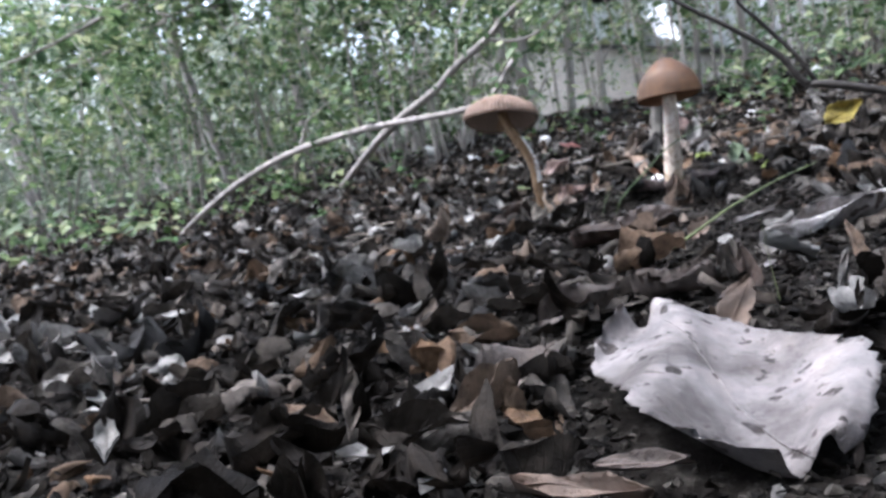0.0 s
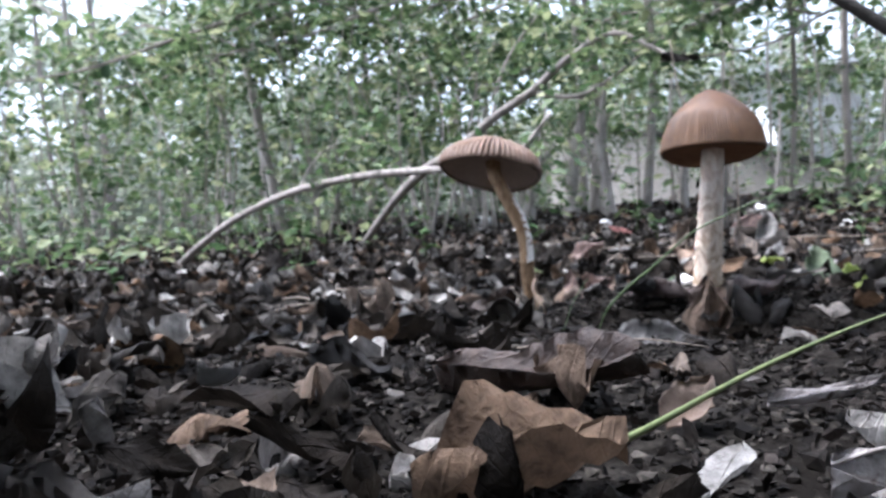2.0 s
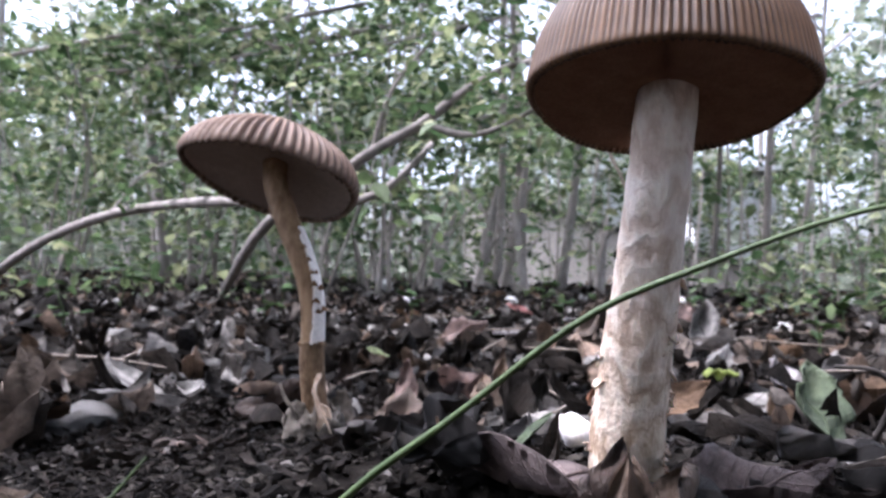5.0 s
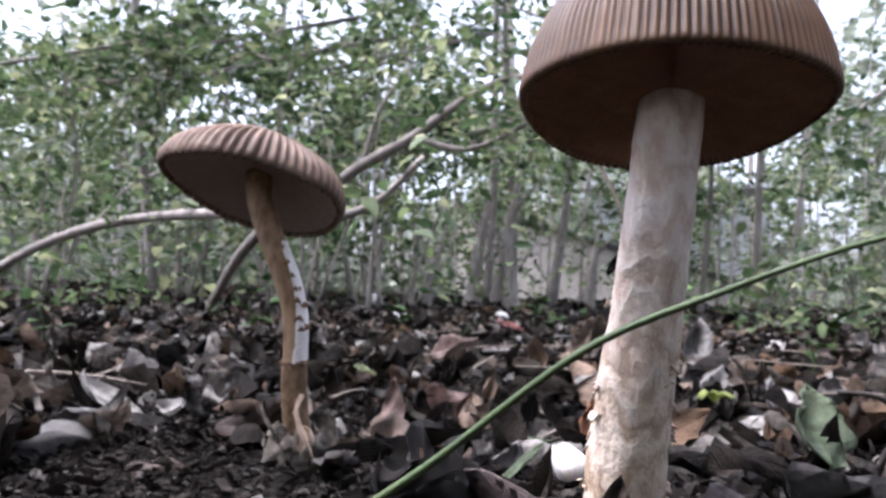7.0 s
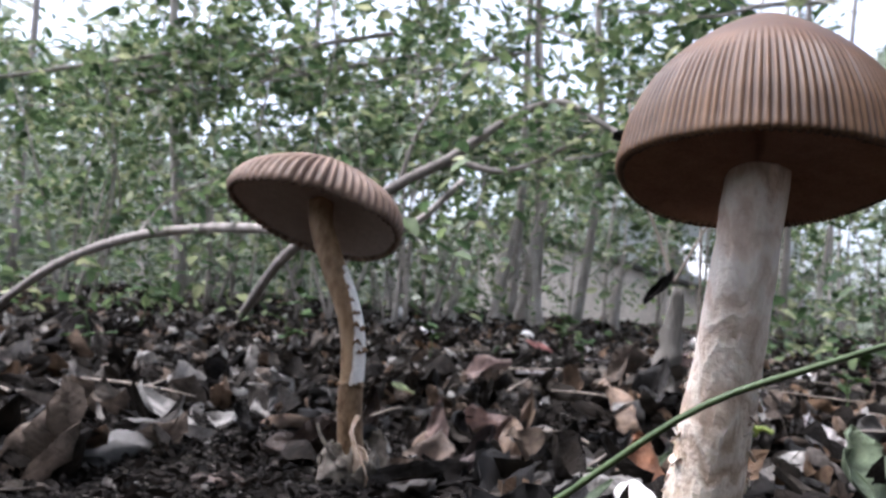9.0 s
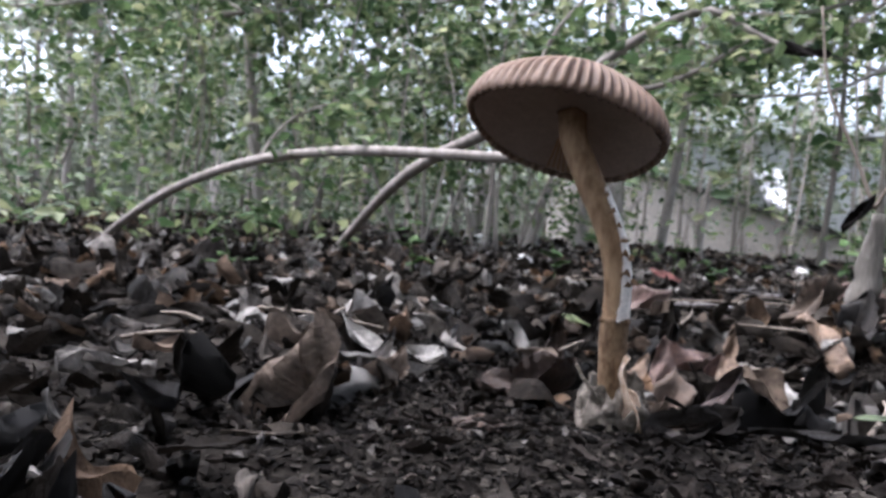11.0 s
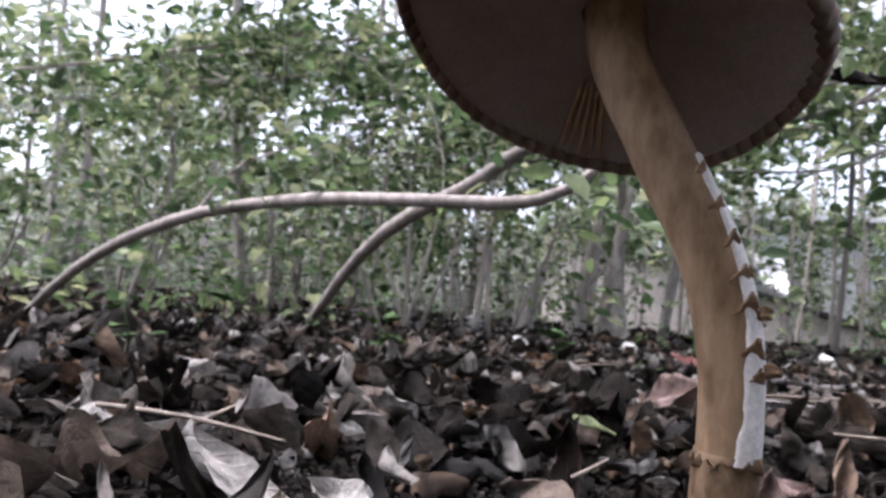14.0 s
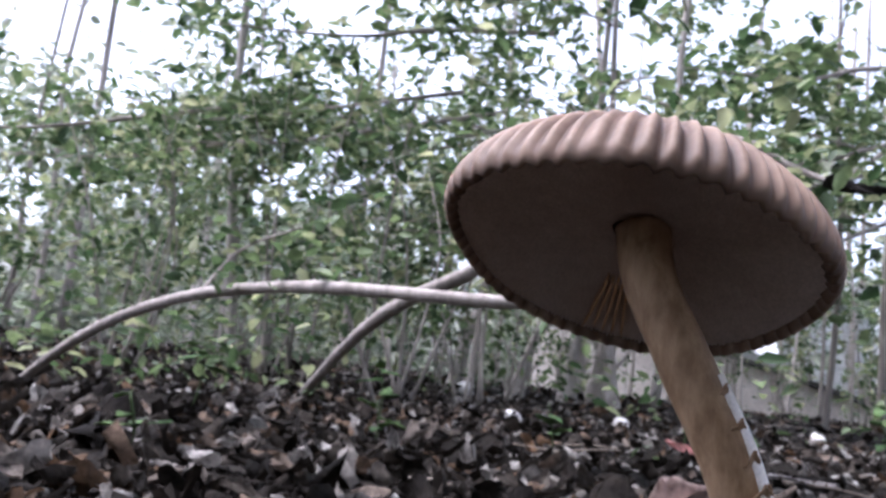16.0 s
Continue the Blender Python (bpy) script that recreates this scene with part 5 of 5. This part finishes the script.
for k in range(20):
    a, d = radians(-46 + 3.4 * k + rs_t.uniform(-1.4, 1.4)), rs_t.uniform(3.0, 5.6)
    tree(d * math.sin(a), d * math.cos(a), rs_t.uniform(1.6, 2.6), rs_t.uniform(0.006, 0.012), 500 + k, M_PALEBARK, 0.06, 0.45, 0.5, 60, tuple(rs_t.normal(0, 0.06, 2)), 4, name="sapling", label=PALE, sides=7)
for k in range(7):
    a = rs_t.uniform(0, 6.28)
    tree(2.6 * math.cos(a) * 1.2, -3.2 + 1.2 * math.sin(a), 3.5, 0.05, 300 + k, M_BARK, 0.07, 0.4, 1.1, 600, (0, 0), 5, label=TREE, sides=8)

for k, (x, y, h, s, leaf, n) in enumerate((
        (-0.75, 1.35, 0.75, 0.30, 0.032, 900), (-0.66, 1.62, 0.80, 0.28, 0.030, 750), (-1.15, 1.60, 0.85, 0.35, 0.034, 900), (0.55, 1.75, 0.60, 0.26, 0.030, 600),
        (0.62, 1.60, 0.70, 0.30, 0.032, 700), (-0.72, 2.0, 0.5, 0.22, 0.032, 450), (-1.55, 2.1, 0.9, 0.4, 0.036, 900), (-0.95, 2.3, 0.8, 0.35, 0.034, 900),
        (0.55, 2.4, 0.7, 0.32, 0.034, 700), (-1.35, 1.25, 0.7, 0.3, 0.03, 800), (-2.9, 3.0, 1.1, 0.6, 0.05, 800), (-0.9, 3.5, 0.8, 0.4, 0.04, 700),
        (-1.5, 3.1, 1.0, 0.45, 0.045, 800), (-2.2, 2.8, 1.0, 0.5, 0.045, 900), (1.0, 3.0, 0.9, 0.4, 0.04, 700), (-2.4, 4.2, 1.1, 0.6, 0.05, 900), (-1.1, 4.4, 0.9, 0.5, 0.05, 700), (-0.45, 4.6, 0.7, 0.35, 0.045, 110), (0.10, 4.9, 0.9, 0.4, 0.045, 110), (0.5, 4.3, 0.8, 0.35, 0.045, 280), (0.55, 5.3, 1.3, 0.4, 0.05, 260), (0.15, 5.6, 1.35, 0.4, 0.05, 220), (-0.2, 5.5, 1.3, 0.35, 0.05, 200), (-3.4, 3.4, 1.4, 0.8, 0.06, 900), (-4.2, 2.6, 1.5, 0.9, 0.06, 900), (-2.6, 1.7, 1.1, 0.5, 0.045, 900), (-1.9, 1.35, 0.8, 0.4, 0.036, 800),
        (-0.45, 7.0, 1.5, 0.40, 0.085, 260), (0.36, 7.1, 1.5, 0.34, 0.085, 260), (0.72, 6.6, 1.3, 0.40, 0.08, 300), (0.95, 5.7, 1.2, 0.40, 0.075, 320), (-0.95, 6.9, 1.6, 0.45, 0.085, 300))):
    shrub(x, y, h, s, leaf, n if y > 2.5 else int(0.6 * n), 500 + k * 3)


rs_o = np.random.RandomState(91)
for k in range(12):
    a, d = radians(rs_o.uniform(60, 280)), rs_o.uniform(2.6, 4.6)
    shrub(d * math.sin(a), d * math.cos(a) - 0.3, rs_o.uniform(0.4, 0.8), 0.32, 0.04, 420, 700 + 3 * k)


def bough(name, points, radii, bark, label, leaf=0.022, leaves=0, seed=0, spread=0.12, forks=()):
    """A branch with its forks and its sprays of leaves."""
    root = hold(name, points[0], label, "branch")
    line = spline(points, 30)
    v, f = tube(line, radii, 10, 0.14, seed)
    put("limb", mesh_of("limb", v, f, bark), root)
    ends = [line]
    for pts, rad in forks:
        l2 = spline(pts, 16)
        v, f = tube(l2, rad, 8, 0.12, seed + 1)
        put("fork", mesh_of("fork", v, f, bark), root)
        ends.append(l2)
    if leaves:
        rs = np.random.RandomState(seed)
        st, di = [], []
        for _ in range(leaves // 7):
            l = ends[rs.randint(len(ends))]
            st.append(l[rs.randint(len(l) // 3, len(l))])
            d = rs.normal(0, 1, 3) + np.array((0, 0.4, 0.5))
            di.append(d / np.linalg.norm(d))
        c = sprays(rs, st, di, spread, 7, leaf * 0.6)
        c = thinned(c, rs, 1.25, 0.2) if points[0][1] > 2 else c
        put("leaves", quads_mesh("leaves", *leaf_cloud(c, leaf, seed + 2), M_FOLIAGE), root)
    return root


bough("forked_branch", [(-0.75, 1.05, 0.04), (-0.50, 0.76, 0.14), (-0.3696, 0.69, 0.1893), (-0.3225, 0.69, 0.222), (-0.2603, 0.69, 0.2539), (-0.2082, 0.69, 0.2905), (-0.1423, 0.69, 0.318), (-0.0956, 0.69, 0.2948), (-0.060, 0.66, 0.270)],
      [0.0076, 0.0072, 0.0062, 0.0042, 0.0022], M_LIMB, "pale forked branch with small green leaves", 0.018, 800, 21, 0.22,
      [([(-0.2603, 0.69, 0.2539), (-0.2031, 0.69, 0.2394), (-0.1543, 0.69, 0.2535), (-0.10, 0.70, 0.29)], [0.0044, 0.0018]),
       ([(-0.3225, 0.69, 0.222), (-0.30, 0.70, 0.30), (-0.25, 0.72, 0.37)], [0.0032, 0.0015])])
bough("low_branch", [(-1.08, 0.80, -0.01), (-0.92, 0.72, 0.055), (-0.76, 0.65, 0.108), (-0.60, 0.59, 0.140), (-0.45, 0.54, 0.149), (-0.3217, 0.5, 0.1444), (-0.2645, 0.5, 0.1445), (-0.2347, 0.5, 0.1522), (-0.2142, 0.505, 0.1683), (-0.19, 0.52, 0.20)],
      [0.0066, 0.0056, 0.0044, 0.0028], M_LIMB, "smooth pale low branch arching over the litter", 0.020, 150, 22, 0.07, [([(-0.60, 0.59, 0.140), (-0.58, 0.62, 0.19), (-0.52, 0.64, 0.22)], [0.0022, 0.0009])])
bough("fallen_limb", [(-0.06, -0.13, 0.262), (0.0296, -0.15, 0.1734), (0.0585, -0.15, 0.1492), (0.0842, -0.15, 0.1264), (0.0969, -0.15, 0.1074), (0.1225, -0.15, 0.0996), (0.30, -0.13, 0.03)],
      [0.0010, 0.0014, 0.0018, 0.0021, 0.0025], M_DARKBARK, "thin dark wet dead limb propped in the litter", forks=[
          ([(0.1011, -0.15, 0.1079), (0.0924, -0.15, 0.125), (0.0777, -0.15, 0.1456), (0.0651, -0.15, 0.1683), (0.062, -0.14, 0.235)], [0.0015, 0.0008]),
          ([(0.165, -0.148, 0.098), (0.17, -0.14, 0.13), (0.16, -0.13, 0.17)], [0.0013, 0.0007])])


leaf_thing("black_leaf", M_BLACK, (-0.052, 0.645, 0.262), 8, 10, 50, 0.046, 0.019, "ovate", 0.5, 0.4, 0.5, 92, "shrivelled black leaf hanging from the forked branch", rest=False)


def build_snag():
    root = hold("sapling_snag", (-0.004, 0.47, gz(-0.004, 0.47)), "broken pale sapling stump with thin forked twigs", "stump")
    v, f = tube(spline([(-0.005, 0.47, 0.008), (-0.006, 0.47, 0.04), (-0.003, 0.47, 0.07), (0.001, 0.47, 0.112)], 20), [0.015, 0.012, 0.009, 0.004], 16, 0.45, 1)
    put("trunk", mesh_of("trunk", v, f, M_SNAG), root)
    for pts in ([(-0.003, 0.47, 0.115), (-0.018, 0.475, 0.155), (-0.037, 0.48, 0.2005), (-0.045, 0.49, 0.26)], [(-0.003, 0.47, 0.115), (0.012, 0.47, 0.146), (0.035, 0.48, 0.19)], [(0.014, 0.47, 0.02), (0.016, 0.47, 0.1), (0.013, 0.48, 0.2)]):
        v, f = tube(spline(pts, 14), [0.0016, 0.0008], 6, 0.1, 2)
        put("twig", mesh_of("twig", v, f, M_TWIG), root)
    leaf_thing("dead_black_leaf", M_BLACK, (-0.012, 0.462, 0.108), 35, -40, 20, 0.034, 0.014, "narrow", 0.9, 0.5, 0.6, 91, "shrivelled black leaf caught on the snag", rest=False)


build_snag()


def dead_stump(x, y, height, radius, lean, seed):
    root = hold("dead_stump", (x, y, gz(x, y)), "bleached broken sapling stump standing in the undergrowth", "stump", "dead stumps")
    z = gz(x, y) - 0.02
    line = spline([(x, y, z), (x + lean * 0.3, y, z + height * 0.4), (x + lean, y + 0.02, z + height)], 16)
    v, f = tube(line, [radius * 1.6, radius, radius * 0.8, radius * 0.25], 12, 0.35, seed)
    put("trunk", mesh_of("trunk", v, f, M_PALEBARK), root)
    for k in range(2):
        i = 7 + 4 * k
        d = np.array(((-1) ** (k + seed) * 0.10, -0.02, 0.12))
        v, f = tube(spline([line[i], line[i] + d * 0.5, line[i] + d], 6), [radius * 0.4, radius * 0.12], 6, 0.2, seed)
        put("limb", mesh_of("limb", v, f, M_PALEBARK), root)


for k, (x, y, h, r, lean) in enumerate(((-0.68, 2.6, 0.42, 0.024, 0.05), (-0.60, 2.7, 0.55, 0.028, 0.06), (-0.53, 2.6, 0.36, 0.022, -0.04), (-0.80, 2.4, 0.30, 0.020, 0.07), (-1.05, 2.5, 0.45, 0.022, 0.1), (-0.30, 3.0, 0.34, 0.018, 0.03))):
    dead_stump(x, y, h, r, lean, k)

# overhead canopy leaves, in front of the open sky
rs_c = np.random.RandomState(41)
for k in range(12):
    x, y = rs_c.uniform(-1.6, 0.9), rs_c.uniform(1.1, 2.6)
    z = rs_c.uniform(0.85, 1.9)
    p = [(x + 0.5, y + 0.8, z + 0.35), (x + 0.2, y + 0.3, z + 0.15), (x, y, z), (x - 0.35, y - 0.25, z - 0.05)]
    bough("overhanging_bough", p, [0.012, 0.008, 0.003], M_BARK, "thin overhanging bough with open sprays of leaves", 0.074, 250, 60 + k, 0.26,
          [([p[1], (x - 0.1, y + 0.5, z + 0.25), (x - 0.5, y + 0.6, z + 0.2)], [0.006, 0.002])])


rs_m = np.random.RandomState(66)
for k in range(16):
    a, d = radians(-52 + 3.6 * k + rs_m.uniform(-1.5, 1.5)), rs_m.uniform(2.3, 3.6)
    x, y, z = d * math.sin(a), d * math.cos(a), d * rs_m.uniform(0.21, 0.34)
    p = [(x + 0.5, y + 0.6, z + 0.30), (x + 0.2, y + 0.25, z + 0.12), (x, y, z), (x - 0.35, y - 0.1, z - 0.02)]
    bough("leafy_bough", p, [0.009, 0.006, 0.002], M_BARK, "thin bough with dense sprays of green leaves", 0.052, 420, 260 + k, 0.26,
          [([p[1], (x - 0.05, y + 0.3, z + 0.2), (x - 0.4, y + 0.35, z + 0.12)], [0.005, 0.002])])


for k, (x, y, z) in enumerate(((-0.9, 5.2, 1.35), (-0.2, 4.8, 1.15), (0.45, 4.9, 1.25), (0.1, 5.6, 1.6), (-0.55, 5.6, 1.55), (0.6, 3.6, 0.85), (-0.1, 3.3, 0.85))):
    p = [(x + 0.6, y + 0.5, z + 0.5), (x + 0.3, y + 0.2, z + 0.2), (x, y, z), (x - 0.4, y - 0.15, z - 0.12)]
    bough("overhanging_bough", p, [0.012, 0.008, 0.003], M_BARK, "thin overhanging bough with open sprays of leaves", 0.08, 220, 160 + k, 0.26,
          [([p[1], (x - 0.1, y + 0.3, z + 0.15), (x - 0.5, y + 0.4, z + 0.02)], [0.006, 0.002])])


def far_woods():
    rs = np.random.RandomState(7)
    n, per = 800, 62
    a, d = np.radians(rs.uniform(-78, 40, n)), rs.uniform(7.5, 15, n)
    h = np.where(rs.rand(n) < 0.80, np.abs(rs.normal(0, 1.5, n)), rs.uniform(0.6, 3.4, n))
    middle = np.stack([d * np.sin(a), d * np.cos(a), h], -1)
    size = rs.uniform(0.2, 0.55, n)
    c = (middle[:, None, :] + rs.normal(0, 1, (n, per, 3)) * size[:, None, None] * np.array((1.2, 1.2, 0.6))).reshape(-1, 3)
    c[:, 2] = np.maximum(c[:, 2], 0.03 + 0.3 * rs.rand(len(c)))
    tagged(new("far_woods", quads_mesh("far_woods", *leaf_cloud(thinned(c, rs), 0.16, 3), M_HAZELEAF)), "far woodland foliage closing the view, haze put into its pale colour", "woodland", kind="stuff")
    # Pale leaf belt added behind the wood in place of haze.
    m = 9000
    a, d = np.radians(rs.uniform(-80, 42, m)), rs.uniform(15, 22, m)
    belt = np.stack([d * np.sin(a), d * np.cos(a), 4.6 * rs.rand(m) ** 1.15], -1)
    tagged(new("far_tree_belt", quads_mesh("far_tree_belt", *leaf_cloud(thinned(belt, rs), 0.40, 5), M_HAZELEAF)), "far leaf belt behind the wood, paled to stand in for haze", "woodland", kind="stuff")
    for k in range(24):
        a, d = math.radians(rs.uniform(-75, 36)), rs.uniform(7.0, 12)
        xx, yy = d * math.sin(a), d * math.cos(a)
        r = rs.uniform(0.015, 0.045)
        root = hold("far_tree", (xx, yy, gz(xx, yy)), "thin far tree trunk, haze put into its pale bark", "tree", "far trees")
        v, f = tube(spline([(xx, yy, -0.1), (xx + rs.normal(0, 0.06), yy, 2), (xx + rs.normal(0, 0.2), yy, 5)], 7), [r, r * 0.5], 7, 0.05, k)
        put("trunk", mesh_of("trunk", v, f, M_PALEBARK if k % 2 else M_BARK), root)


    m = 7000
    a, d = np.radians(rs.uniform(-75, 32, m)), 1.25 + 4.2 * rs.rand(m) ** 1.3
    x, y = d * np.sin(a), d * np.cos(a)
    keep = (np.sin(x * 5.1 + 1) + np.sin(y * 4.3 + x * 2) + rs.normal(0, 0.5, m) > 0.1) & ~((a > -0.16) & (a < 0.09) & (rs.rand(m) < 0.7))
    x, y, d = x[keep], y[keep], d[keep]
    z = 0.03 + np.abs(rs.normal(0, 0.07, len(x))) * (0.5 + 0.5 * d)
    tagged(new("low_greenery", quads_mesh("low_greenery", *leaf_cloud(np.stack([x, y, z], -1), 0.030, 9), M_FOLIAGE)), "low seedlings and ivy under the trees", "plants", kind="stuff")


far_woods()


def canopy():
    """Unseen leaf crowns added beside and behind the glade to block light from there."""
    rs = np.random.RandomState(19)
    n, per = 620, 27
    a, up = np.radians(rs.uniform(62, 242, n)), np.arcsin(rs.uniform(0.03, 0.88, n))
    d = rs.uniform(3.0, 5.0, n)
    middle = np.stack([d * np.sin(a) * np.cos(up), d * np.cos(a) * np.cos(up), d * np.sin(up) + 0.1], -1)
    c = (middle[:, None, :] + rs.normal(0, 0.26, (n, per, 3))).reshape(-1, 3)
    c[:, 2] = np.maximum(c[:, 2], 0.1)
    tagged(new("woodland_canopy", quads_mesh("woodland_canopy", *leaf_cloud(c, 0.15, 23), M_FOLIAGE)), "unseen green leaf canopy added to shade the glade", "woodland", kind="stuff")


canopy()


# ---- low wall and shed behind the trees ----
def prism(name, outline, y0, y1, mat, parent=None, label=""):
    """A solid with the given outline in x and z, from y0 to y1."""
    n = len(outline)
    v = [(x, y0, z) for x, z in outline] + [(x, y1, z) for x, z in outline]
    f = [tuple(range(n)), tuple(range(2 * n - 1, n - 1, -1))] + [(i, i + n, (i + 1) % n + n, (i + 1) % n) for i in range(n)]
    bm = bmesh.new()
    me = mesh_of(name, v, f, mat, False)
    bm.from_mesh(me)
    bmesh.ops.recalc_face_normals(bm, faces=bm.faces)
    bmesh.ops.bevel(bm, geom=bm.edges, offset=0.006, segments=2, affect="EDGES")
    bm.to_mesh(me)
    bm.free()
    if parent is None:
        return new(name, me)
    return put(name, me, parent, label)


wall = tagged(prism("wall_low", [(-1.7, -0.1), (0.75, -0.1), (0.75, 0.13), (-1.7, 0.80)], 6.0, 6.2, M_CONCRETE), "weathered pale concrete retaining wall with a sloping top", "wall", kind="structure")
coping = tagged(prism("trim", [(-1.72, 0.81), (0.77, 0.13), (0.77, 0.165), (-1.72, 0.845)], 5.95, 6.25, M_COPING), "dark stained sloping wall coping", "trim", kind="structure")

shed = hold("shed", (0.0, 8.0, 0.0), "pale grey shed seen through the trees", "shed")
prism("wall", [(-0.75, -0.05), (0.9, -0.05), (0.9, 1.12), (-0.75, 1.12)], 7.6, 8.9, M_PANEL, shed)
prism("roof", [(-0.85, 1.14), (1.0, 1.14), (1.0, 1.18), (-0.85, 1.22)], 7.45, 9.05, M_PANEL, shed)
# White sheet added where bright sky shows, tilted up to render as bright.
bright = [(-0.24, 7.50, 0.90), (0.06, 7.45, 0.82), (0.14, 6.75, 0.42), (-0.06, 6.80, 0.52)]
put("sky_patch_sheet", mesh_of("sky_patch_sheet", bright + [(x, y, z - 0.02) for x, y, z in bright], [(3, 2, 1, 0), (4, 5, 6, 7), (0, 1, 5, 4), (1, 2, 6, 5), (2, 3, 7, 6), (3, 0, 4, 7)], M_SKYWHITE, False), shed, "white sloping sheet added for a bright patch of sky")
for x in (-0.25, 0.28, 0.7):
    prism("post", [(x, -0.05), (x + 0.05, -0.05), (x + 0.05, 1.11), (x, 1.11)], 7.53, 7.597, M_CONCRETE, shed, "grey upright post")
